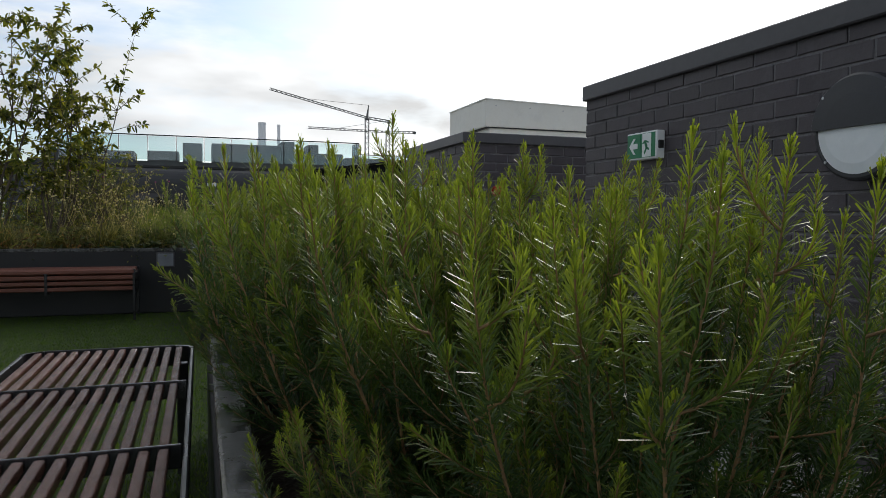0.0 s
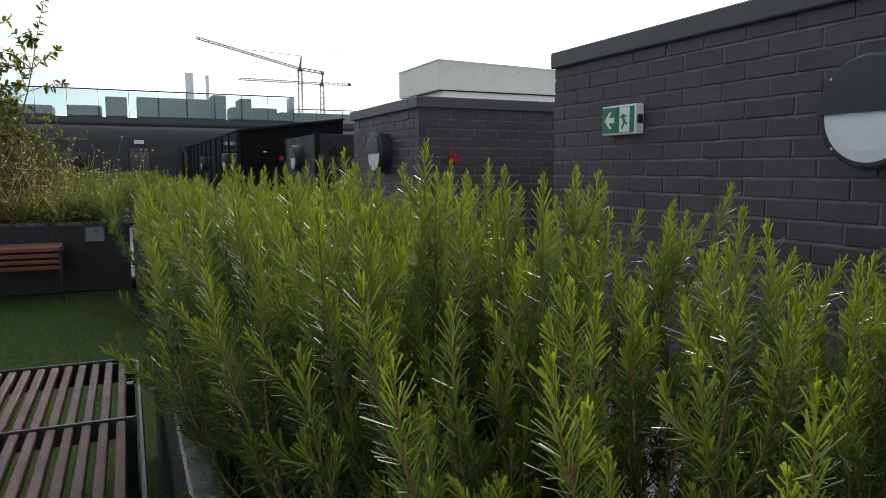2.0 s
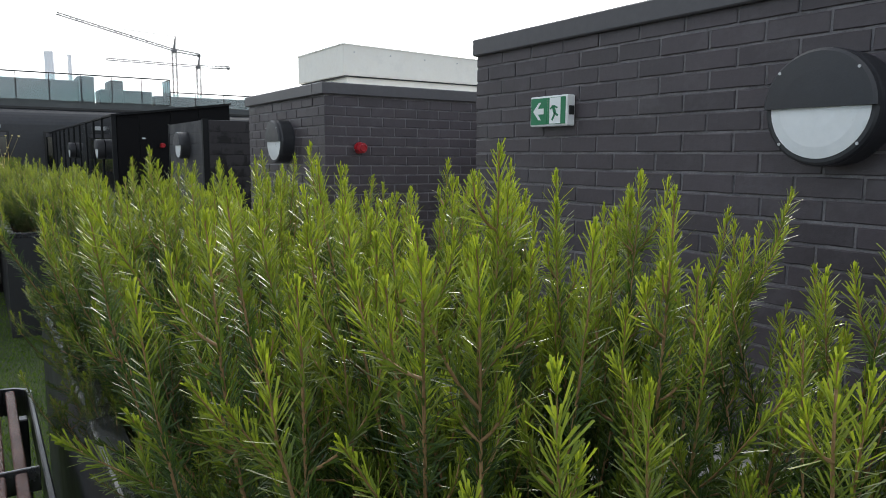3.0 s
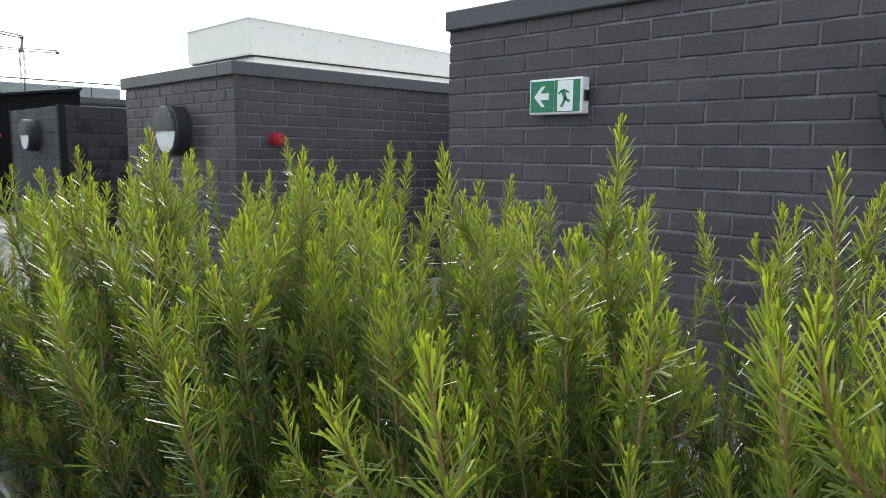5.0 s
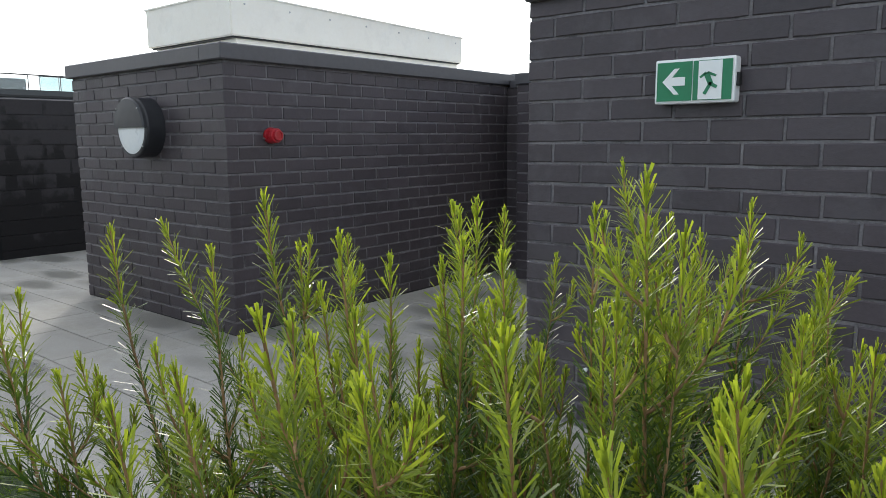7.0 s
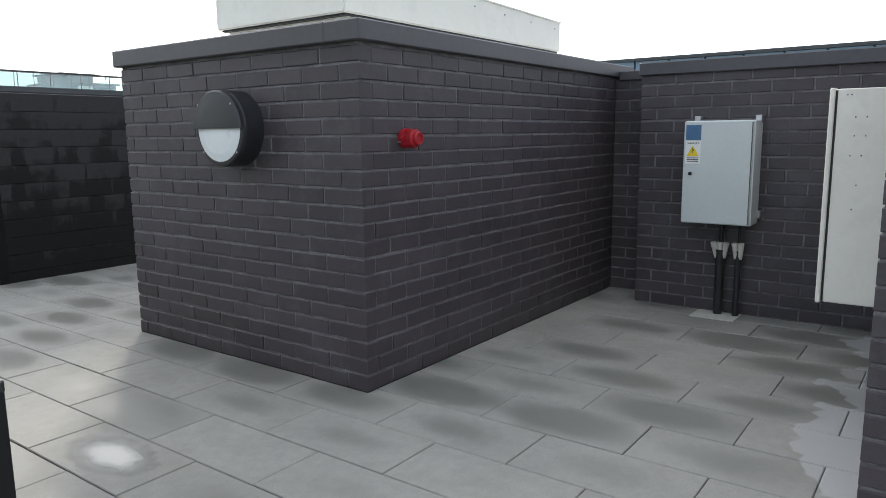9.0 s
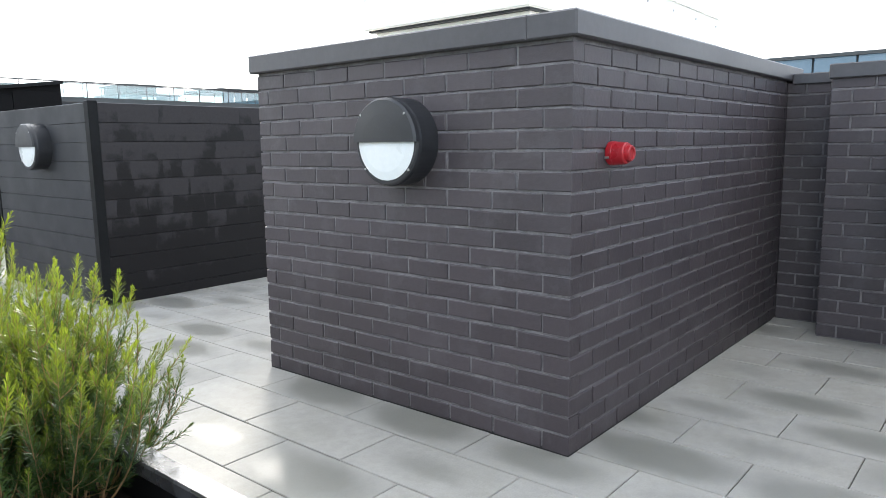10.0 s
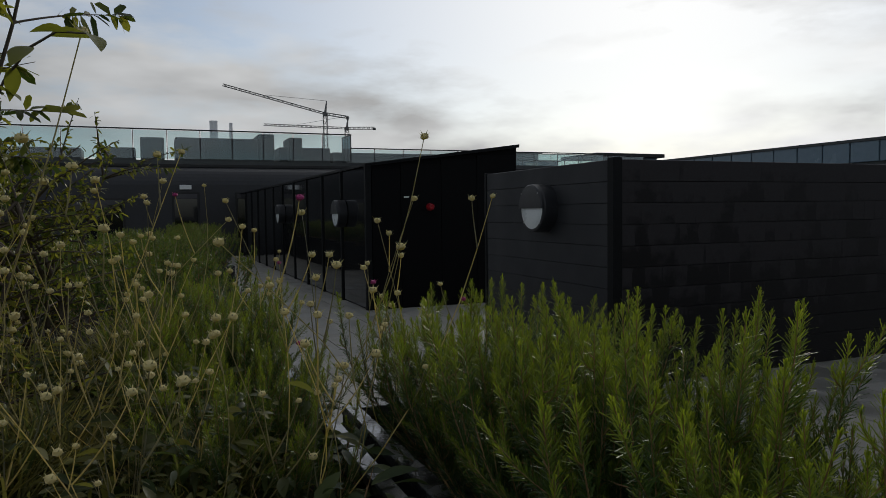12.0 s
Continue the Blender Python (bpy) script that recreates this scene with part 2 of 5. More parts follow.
LAMP = surface("black_lamp_housing", (0.016, 0.017, 0.02), (0.028, 0.029, 0.033), (0.35, 0.5), scale=10, grain=120, bump=0.1)
OPAL = surface("opal_lamp_diffuser", (0.72, 0.75, 0.75), (0.82, 0.84, 0.84), (0.25, 0.35), scale=6, grain=40, bump=0.0)
GREEN = surface("green_sign_face", (0.01, 0.17, 0.07), (0.012, 0.20, 0.085), (0.3, 0.4), scale=10, grain=40, bump=0.0)
PURE = surface("white_sign_face", (0.75, 0.77, 0.76), (0.82, 0.83, 0.82), (0.3, 0.4), scale=10, grain=40, bump=0.0)
RED = surface("red_sounder_plastic", (0.31, 0.010, 0.017), (0.40, 0.015, 0.023), (0.25, 0.35), scale=20, grain=90, bump=0.03)
BLUE = surface("blue_label", (0.05, 0.13, 0.25), (0.07, 0.17, 0.31), (0.4, 0.5), scale=20, grain=90, bump=0.0)
YELLOW = surface("yellow_label", (0.75, 0.55, 0.02), (0.8, 0.6, 0.03), (0.4, 0.5), scale=20, grain=90, bump=0.0)
LENS = surface("dull_lamp_lens", (0.15, 0.16, 0.18), (0.20, 0.21, 0.235), (0.35, 0.5), scale=10, grain=60, bump=0.03)
INK = surface("black_ink", (0.01, 0.01, 0.01), (0.02, 0.02, 0.02), (0.5, 0.6), bump=0.0)
BLACK_PIPE = surface("black_conduit", (0.012, 0.012, 0.013), (0.022, 0.022, 0.024), (0.4, 0.6), scale=9, grain=90, bump=0.1)
FOAM = surface("pale_cable_seal", (0.5, 0.48, 0.42), (0.66, 0.64, 0.58), (0.7, 0.9), scale=30, grain=120, bump=0.5)
SLAT = surface("wet_hardwood_slat", (0.070, 0.028, 0.021), (0.20, 0.098, 0.076), (0.06, 0.26), scale=7, grain=230, bump=0.7, piece=0.35, depth=0.004)
RED_WOOD = surface("red_hardwood_slat", (0.10, 0.03, 0.018), (0.17, 0.055, 0.034), (0.3, 0.5), scale=7, grain=120, bump=0.2, piece=0.3)
BARK = surface("shrub_bark", (0.055, 0.04, 0.028), (0.14, 0.11, 0.08), (0.7, 0.9), scale=12, grain=120, bump=0.5)
STEM = surface("rosemary_stem", (0.17, 0.09, 0.04), (0.36, 0.22, 0.10), (0.6, 0.8), scale=20, grain=200, bump=0.2)
PINK = surface("magenta_petal", (0.30, 0.02, 0.12), (0.48, 0.05, 0.22), (0.5, 0.7), scale=60, grain=200, bump=0.2)
NEEDLE = leaf("rosemary_needle", (0.033, 0.069, 0.022), (0.275, 0.335, 0.038), 0.36, 0.45, "bright")
TURF = leaf("turf_blade", (0.045, 0.105, 0.005), (0.115, 0.19, 0.010), 0.6, 0.4)
WILD = leaf("wild_leaf", (0.050, 0.075, 0.022), (0.19, 0.19, 0.065), 0.5, 0.52)
BROAD = leaf("broad_leaf", (0.040, 0.062, 0.026), (0.085, 0.115, 0.045), 0.5, 0.35)
DRY = leaf("dry_flower_stalk", (0.27, 0.24, 0.13), (0.54, 0.48, 0.29), 0.6, 0.5)
HEAD = leaf("seed_head", (0.30, 0.30, 0.16), (0.56, 0.52, 0.34), 0.8, 0.3)
RUSTY = leaf("withered_leaf", (0.09, 0.045, 0.018), (0.24, 0.13, 0.04), 0.6, 0.4)
STRAW = leaf("straw_blade", (0.07, 0.085, 0.028), (0.24, 0.215, 0.085), 0.5, 0.52)
SHRUB = leaf("shrub_leaf", (0.055, 0.085, 0.018), (0.25, 0.25, 0.045), 0.4, 0.5)
PANE = glass("balustrade_glass", (0.78, 0.86, 0.86), 0.02, 0.96)
WATER = water_film()
WINDOW = surface("dark_window", (0.008, 0.009, 0.01), (0.012, 0.013, 0.014), (0.02, 0.05), bump=0.0, spec=0.8)
CRANE = surface("crane_steel", (0.13, 0.13, 0.13), (0.19, 0.185, 0.18), (0.5, 0.7), bump=0.0)
# near-white, with the haze of the distance put into the chimneys' colour
HAZE = surface("hazed_concrete", (0.88, 0.89, 0.90), (0.93, 0.94, 0.95), (0.8, 0.9), scale=0.02, grain=0.2, bump=0.0)
FARGLASS = surface("far_blue_panel", (0.11, 0.17, 0.22), (0.19, 0.26, 0.32), (0.12, 0.3), scale=0.2, grain=2, bump=0.0, piece=0.4)
FARDARK = surface("far_dark_wall", (0.05, 0.055, 0.055), (0.085, 0.09, 0.09), (0.6, 0.8), scale=0.2, grain=2, bump=0.0)


# ---- building blocks ----
def part(name, bm, mat, parent=None, label="", smooth=False):
    """Links a bmesh as one mesh object under a thing or under a part."""
    me = bpy.data.meshes.new(name)
    bmesh.ops.recalc_face_normals(bm, faces=bm.faces)
    bm.to_mesh(me)
    bm.free()
    return meshed(name, me, mat, parent, label, smooth)


def meshed(name, me, mat, parent=None, label="", smooth=False):
    if smooth:
        me.polygons.foreach_set("use_smooth", [True] * len(me.polygons))
    if mat and not me.materials:
        me.materials.append(mat)
    ob = new(name, me)
    ob.parent = parent
    return tagged(ob, label=label)


def thing(name, x, y, z, label, category, group="", kind="", turn=0):
    ob = new(name)
    ob.matrix_basis = pose(x, y, z, 0, 0, turn)
    return tagged(ob, label, category, group, kind)


def box(bm, x0, y0, z0, x1, y1, z1, bevel=0.0, seg=1):
    r = bmesh.ops.create_cube(bm, size=1.0, matrix=Matrix.LocRotScale(((x0 + x1) / 2, (y0 + y1) / 2, (z0 + z1) / 2), None, (abs(x1 - x0), abs(y1 - y0), abs(z1 - z0))))
    if bevel:
        edges = {e for v in r["verts"] for e in v.link_edges}
        bmesh.ops.bevel(bm, geom=list(edges), offset=bevel, segments=seg, affect="EDGES", profile=0.5)
    return bm


def boxed(*a, **k):
    return box(bmesh.new(), *a, **k)


def rod(bm, a, b, r0, r1=None, seg=8):
    """A round bar from a to b."""
    a, b = Vector(a), Vector(b)
    turn = (b - a).to_track_quat("Z", "Y").to_matrix().to_4x4()
    bmesh.ops.create_cone(bm, cap_ends=True, segments=seg, radius1=r0, radius2=r0 if r1 is None else r1, depth=(b - a).length, matrix=Matrix.Translation((a + b) / 2) @ turn)
    return bm


def lathe(bm, profile, seg=40, half=None):
    """Turns (out, radius) pairs round the -x axis; half: +1 the upper half alone, -1 the lower."""
    n = seg if half is None else seg // 2 + 1
    start = 0.0 if half in (None, 1) else math.pi
    rings = []
    for out, r in profile:
        rings.append([bm.verts.new((-out, r * math.cos(start + 2 * math.pi * i / seg), r * math.sin(start + 2 * math.pi * i / seg))) for i in range(n)])
    for a, b in zip(rings, rings[1:]):
        for i in range(n if half is None else n - 1):
            j = (i + 1) % n
            bm.faces.new((a[i], a[j], b[j], b[i]))
    bm.faces.new(rings[-1])
    if half is not None:
        bm.faces.new([r[0] for r in rings] + [r[-1] for r in reversed(rings)])
    return bm


def arrays(name, verts, faces, attr=None):
    """A mesh from numpy arrays of corners and of faces of one size; attr: (name, a number a corner)."""
    me = bpy.data.meshes.new(name)
    n, k = faces.shape
    me.vertices.add(len(verts))
    me.vertices.foreach_set("co", verts.astype(np.float32).ravel())
    me.loops.add(n * k)
    me.loops.foreach_set("vertex_index", faces.astype(np.int32).ravel())
    me.polygons.add(n)
    me.polygons.foreach_set("loop_start", np.arange(0, n * k, k, dtype=np.int32))
    me.update(calc_edges=True)
    me.validate()
    if attr:
        me.attributes.new(attr[0], "FLOAT", "POINT").data.foreach_set("value", attr[1].astype(np.float32))
    return me


def unit(v):
    return v / np.maximum(np.linalg.norm(v, axis=-1, keepdims=True), 1e-9)


def strips(p, ahead, side, length, width, bend=None):
    """Pointed leaves with rounded ends: six corners each."""
    up = np.cross(side, ahead)
    b = np.zeros_like(p) if bend is None else bend
    L, W = length[:, None], width[:, None]
    v = np.stack([p, p + ahead * L * 0.3 + side * W * 0.5 + up * W * 0.12, p + ahead * L * 0.3 - side * W * 0.5 + up * W * 0.12,
                  p + ahead * L * 0.82 + side * W * 0.42 + b * 0.6 + up * W * 0.12, p + ahead * L * 0.82 - side * W * 0.42 + b * 0.6 + up * W * 0.12, p + ahead * L + b], 1)
    n = len(p)
    base = (np.arange(n) * 6)[:, None, None]
    tri = np.array([[0, 2, 1], [1, 2, 3], [3, 2, 4], [3, 4, 5]])[None] + base
    return v.reshape(-1, 3), tri.reshape(-1, 3)


def quads(p, ahead, side, length, width, bend):
    """Blunt narrow leaves of four corners each."""
    L, W = length[:, None], width[:, None]
    v = np.stack([p - side * W * 0.28, p + side * W * 0.28, p + ahead * L + bend + side * W * 0.5, p + ahead * L + bend - side * W * 0.5], 1)
    return v.reshape(-1, 3), np.arange(len(p) * 4).reshape(-1, 4)


def broad(p, ahead, side, length, width, bend):
    """Broad leaves with a curved outline and a fold along the middle."""
    prof = ((0.0, 0.05), (0.12, 0.45), (0.3, 0.88), (0.48, 1.0), (0.66, 0.86), (0.84, 0.5), (1.0, 0.04))
    up = np.cross(side, ahead)
    L, W = length[:, None], width[:, None]
    rows = []
    for t, w in prof:
        c = p + ahead * L * t + bend * t * t
        rows += [c - side * W * w * 0.5 + up * W * w * 0.14, c, c + side * W * w * 0.5 + up * W * w * 0.14]
    v = np.stack(rows, 1)
    n, k = len(p), len(rows)
    f = np.array([[3 * i + j, 3 * i + j + 1, 3 * i + j + 4, 3 * i + j + 3] for i in range(len(prof) - 1) for j in (0, 1)])
    return v.reshape(-1, 3), (f[None] + (np.arange(n) * k)[:, None, None]).reshape(-1, 4)


def tubes(lines, radii, seg=5):
    """Tapered tubes along lines of equally many points: lines (n, k, 3), radii (n, k)."""
    n, k, _ = lines.shape
    t = unit(np.gradient(lines, axis=1))
    ref = np.where(np.abs(t[..., 2:3]) > 0.9, np.array([1.0, 0, 0]), np.array([0, 0, 1.0]))
    u = unit(np.cross(t, ref))
    v = np.cross(t, u)
    a = np.arange(seg) * 2 * np.pi / seg
    ring = lines[:, :, None] + radii[:, :, None, None] * (u[:, :, None] * np.cos(a)[:, None] + v[:, :, None] * np.sin(a)[:, None])
    idx = np.arange(n * k * seg).reshape(n, k, seg)
    q = np.stack([idx[:, :-1], np.roll(idx, -1, 2)[:, :-1], np.roll(idx, -1, 2)[:, 1:], idx[:, 1:]], -1)
    return ring.reshape(-1, 3), q.reshape(-1, 4)


# ---- ground ----
ground = part("ground", boxed(-300, -300, -0.4, 300, 300, -0.06), BASE)
tagged(ground, "flat grey roof deck reaching far away", "ground", kind="structure")
lawn = part("lawn", boxed(-9, -9, -0.06, -1.4, 1.28, -0.005), TURF_SOIL)
tagged(lawn, "short dark green turf lawn on the roof", "lawn", kind="structure")

# ---- brick walls ----
COURSE, DEEP, TALL, JOINT = 0.0746, 0.1025, 0.0646, 0.010


def brick_mesh(length, deep, variant):
    """A brick, its face towards -y, its arrises worn unevenly, the upper one most."""
    r = random.Random(variant * 977 + int(length * 1000) + int(deep * 7000))
    h, d, l = TALL / 2, deep / 2, length / 2
    n = 5
    rings = [[], [], []]
    path = [(-l + 2 * l * i / n, -h, 0, 1) for i in range(n)] + [(l, -h, -1, 1), (l, 0, -1, 0)] + [(l - 2 * l * i / n, h, 0, -1) for i in range(n)] + [(-l, h, 1, -1), (-l, 0, 1, 0)]
    path[0], path[n + 2] = (-l, -h, 1, 1), (l, h, -1, -1)
    for x, z, ix, iz in path:
        c, e = r.uniform(0.0015, 0.004) + (0.0012 if iz < 0 else 0.0), r.uniform(-0.001, 0.0008)
        rings[0].append((x, d, z))
        rings[1].append((x, -d + c, z + iz * e))
        rings[2].append((x + ix * c, -d + r.uniform(0, 0.0006), z + iz * c))
    k = len(path)
    v = rings[0] + rings[1] + rings[2]
    f = [(q * k + i, q * k + (i + 1) % k, (q + 1) * k + (i + 1) % k, (q + 1) * k + i) for q in (0, 1) for i in range(k)]
    f.append(tuple(range(2 * k, 3 * k)))
    me = bpy.data.meshes.new("brick")
    me.from_pydata(v, [], f)
    me.materials.append(BRICK)
    return me


BRICKS = {}


def brick_face(owner, ox, oy, turn, courses, length, apart, header, first, pitch=0.225, base=0.003, shared=False, from_end=False, corner_deep=DEEP):
    """Bricks of one face in running bond. header: 0 or 1, the courses (even or odd) that begin with a header; first: where the first upright joint
    lies in a header course and in the others; shared: the header is the end of a brick of the other face; from_end: the bond begins at the far
    end; apart: how far from the bond's beginning the bricks are objects of their own; corner_deep: how deep the corner bricks are."""
    rng = random.Random(int(1000 * (ox + 7 * oy)) + turn)
    loose = bmesh.new()
    for c in range(courses):
        is_header = c % 2 == header
        joint = first[0 if is_header else 1]
        cuts = [] if is_header and shared else [(0.0, joint - JOINT / 2, corner_deep)]
        while joint + 0.03 < length:
            wide = pitch + rng.uniform(-0.004, 0.004)
            cuts.append((joint + JOINT / 2, min(joint + wide - JOINT / 2, length) - joint - JOINT / 2, DEEP))
            joint += wide
        bed = rng.uniform(-0.001, 0.001)
        for at, l, deep in cuts:
            key = (round(l, 3), round(deep, 4), rng.randrange(3))
            if key not in BRICKS:
                BRICKS[key] = brick_mesh(*key)
            mid = length - at - l / 2 if from_end else at + l / 2
            m = pose(ox, oy, 0, 0, 0, turn) @ pose(mid, deep / 2 + rng.uniform(-0.0016, 0.0016), base + (c + 0.5) * COURSE + bed + rng.uniform(-0.0008, 0.0008), rng.uniform(-0.5, 0.5), rng.uniform(-0.25, 0.25), rng.uniform(-0.3, 0.3))
            if at < apart:
                b = new("brick", BRICKS[key])
                b.parent, b.matrix_basis = owner, m
            else:
                n0 = len(loose.verts)
                loose.from_mesh(BRICKS[key])
                loose.verts.ensure_lookup_table()
                bmesh.ops.transform(loose, matrix=m, verts=loose.verts[n0:])
    if loose.verts:
        tagged(part("brick_rest", loose, BRICK, owner), kind="stuff")
    else:
        loose.free()


# the long wall with the exit sign
W1X, W1Y = 0.06, -1.866
wall_1 = thing("wall_1", 0, 0, 0, "charcoal painted brick wall with a metal coping", "wall", kind="structure")
part("core", boxed(W1X + 0.0060, -9.0, 0, 2.34, W1Y - 0.0060, 1.572), MORTAR, wall_1, "recessed painted mortar")
bm = boxed(W1X - 0.026, -9.0, 1.572, 2.34, W1Y + 0.006, 1.658, bevel=0.006)
part("coping", bm, COPING, wall_1, "dark grey folded metal coping")

# the free-standing block
wall_2 = thing("wall_2", 0, 0, 0, "charcoal painted brick block with a metal coping", "wall", kind="structure")
part("core", boxed(0.0060, 0.0060, 0, 2.9, 1.7705, 1.505), MORTAR, wall_2, "recessed painted mortar")
bm = boxed(-0.028, -0.028, 1.505, 2.9, 1.808, 1.592, bevel=0.006)
for y in (0.17,):
    box(bm, -0.0295, y, 1.507, -0.026, y + 0.004, 1.59)
part("coping", bm, COPING, wall_2, "dark grey folded metal coping")
part("plinth", boxed(0.002, 0.002, 0.0, 2.6, 1.778, 0.012), INK, wall_2, "thin black strip at the foot")

# the wall with the electrical cabinet, and the recess beside it
W3X = 2.33
wall_3 = thing("wall_3", 0, 0, 0, "charcoal painted brick wall behind the cabinet", "wall", kind="structure")
part("core", boxed(W3X + 0.0060, -1.84, 0, 4.2, -0.316, 1.48), MORTAR, wall_3, "recessed painted mortar")
part("recess", boxed(2.66, -0.31, 0, 4.2, 0.0, 1.48), MORTAR, wall_3, "recessed painted mortar")
bm = boxed(W3X - 0.02, -1.83, 1.48, 4.2, -0.30, 1.56, bevel=0.005)
box(bm, 2.64, -0.295, 1.48, 4.2, -0.03, 1.545, bevel=0.005)
part("coping", bm, COPING, wall_3, "dark metal coping")


# ---- timber clad box ----
def clad_box(name, x0, y0, x1, y1, top, label):
    t = thing(name, x0, y0, 0, label, "service box", kind="structure")
    lx, ly = x1 - x0, y1 - y0
    part("core", boxed(0.03, 0.03, 0, lx, ly, top - 0.02), INK, t)
    h = 0.1395
    z1 = top - 0.004
    while z1 > 0.02:
        z = max(z1 - h + 0.003, 0.0)
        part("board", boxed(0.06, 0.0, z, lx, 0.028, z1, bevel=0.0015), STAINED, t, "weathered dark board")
        part("board", boxed(0.0, 0.06, z, 0.028, ly, z1, bevel=0.0012), BOARD, t)
        z1 -= h
    part("corner_post", boxed(-0.012, -0.012, 0, 0.058, 0.058, top + 0.012, bevel=0.004), POST, t)
    part("end_post", boxed(-0.008, ly - 0.03, 0, 0.04, ly + 0.01, top + 0.006, bevel=0.004), POST, t)
    part("roof", boxed(0.02, 0.02, top - 0.02, lx, ly, top, bevel=0.004), COPING, t, "flat dark metal roof")
    return t


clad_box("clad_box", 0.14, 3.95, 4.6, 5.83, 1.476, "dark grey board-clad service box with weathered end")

# ---- black shed with a sloping roof and gloss side panels ----
shed = thing("black_shed", -0.25, 8.2, 0, "black clad shed with sloping roof and gloss panels", "shed", kind="structure")
bm = bmesh.new()
vs = [bm.verts.new(p) for p in ((0.02, 0.02, 0), (1.98, 0.02, 0), (1.98, 0.02, 1.97), (0.02, 0.02, 1.71), (0.02, 12.2, 0), (1.98, 12.2, 0), (1.98, 12.2, 1.97), (0.02, 12.2, 1.71))]
for f in ((0, 1, 2, 3), (4, 7, 6, 5), (0, 4, 5, 1), (1, 5, 6, 2), (2, 6, 7, 3), (3, 7, 4, 0)):
    bm.faces.new([vs[i] for i in f])
part("body", bm, SHED, shed)
for x0, x1, z1 in ((0.06, 0.414, 1.66), (0.42, 0.934, 1.72), (0.94, 1.414, 1.79), (1.42, 1.96, 1.85)):
    part("panel", boxed(x0, 0.0, 0.02, x1, 0.022, z1, bevel=0.002), SHED, shed)
bm = bmesh.new()
vs = [bm.verts.new(p) for p in ((-0.03, -0.03, 1.72), (2.0, -0.03, 1.99), (2.0, 12.3, 1.99), (-0.03, 12.3, 1.72), (-0.03, -0.03, 1.69), (2.0, -0.03, 1.95), (2.0, 12.3, 1.95), (-0.03, 12.3, 1.69))]
for f in ((0, 1, 2, 3), (4, 7, 6, 5), (0, 4, 5, 1), (1, 5, 6, 2), (2, 6, 7, 3), (3, 7, 4, 0)):
    bm.faces.new([vs[i] for i in f])
part("roof", bm, POST, shed, "thin dark sloping roof edge")
part("corner_strip", boxed(-0.02, -0.012, 0, 0.05, 0.05, 1.70, bevel=0.004), POST, shed, "grey corner strip")
y = 0.06
while y < 12.0:
    part("gloss_panel", boxed(-0.012, y, 0.02, 0.018, y + 1.06, 1.68, bevel=0.003), GLOSSY, shed, "gloss black panel")
    part("joint_strip", boxed(-0.03, y + 1.065, 0.0, 0.016, y + 1.115, 1.70, bevel=0.003), POST, shed)
    y += 1.12

# ---- far wing of the building ----
wing = thing("apartment_wing", 0, 20.5, 0, "long dark zinc-clad wing with rounded eaves", "building", kind="structure")
bm = bmesh.new()
prof = [(0.35, -0.06), (0.0, -0.06), (0.0, 1.95)] + [(0.55 - 0.55 * math.cos(a), 1.95 + 0.5 * math.sin(a)) for a in (radians(d) for d in range(12, 91, 12))] + [(9.0, 2.47), (9.0, -0.06)]
for a, b in zip(prof, prof[1:] + prof[:1]):
    bm.faces.new([bm.verts.new(p) for p in ((-8.0, a[0], a[1]), (14.0, a[0], a[1]), (14.0, b[0], b[1]), (-8.0, b[0], b[1]))])
bm.faces.new([bm.verts.new((-8.0, a, b)) for a, b in prof])
bmesh.ops.remove_doubles(bm, verts=bm.verts, dist=0.0005)
part("wall", bm, HOUSE, wing)
part("gutter", boxed(-8.05, 0.42, 2.44, 14, 0.60, 2.53, bevel=0.01), INK, wing, "black roof edge")
for x0, x1, z0, z1 in ((-7.0, -5.4, 0.5, 1.6), (-4.6, -3.2, 0.5, 1.6), (-2.05, -1.35, 0.0, 1.75), (-0.42, 0.95, 0.0, 1.75), (2.2, 3.6, 0.5, 1.6), (5.0, 6.4, 0.5, 1.6)):
    wd = part("window", boxed(x0, -0.03, z0, x1, 0.02, z1, bevel=0.01), INK, wing, "dark framed window")
    part("pane", boxed(x0 + 0.06, -0.036, z0 + 0.05, x1 - 0.06, -0.026, z1 - 0.18), WINDOW, wd)
    # pale strip painting in the bright reflection along the window top
    part("blind", boxed(x0 + 0.06, -0.04, z1 - 0.17, x1 - 0.06, -0.028, z1 - 0.05), COPING, wd, "pale strip standing in for a reflection")
bm = boxed(-1.85, -0.09, 1.82, -1.55, -0.03, 1.94, bevel=0.01)
part("door_sign", bm, PURE, wing, "small white sign over the door")

# upper terrace with its balustrade
upper = thing("upper_terrace", 0, 31, 0, "dark upper terrace storey behind the wing", "building", kind="structure")
part("wall", boxed(-9.5, 0.2, -0.06, 60, 16, 3.36), FARDARK, upper)
for x0, x1, z1, yy in ((-9.0, -5.2, 4.0, 2.6), (-4.6, -3.1, 4.05, 2.6), (-2.9, -1.95, 4.45, 2.0), (-1.5, 2.6, 4.5, 2.2), (2.0, 2.7, 4.72, 2.0), (3.0, 5.4, 4.2, 2.6), (3.4, 4.0, 4.62, 2.2), (5.6, 12.0, 4.05, 3.0)):
    part("plant_enclosure", boxed(x0, yy, 3.36, x1, yy + 1.6, z1, bevel=0.04), FARDARK, upper, "grey plant enclosure")


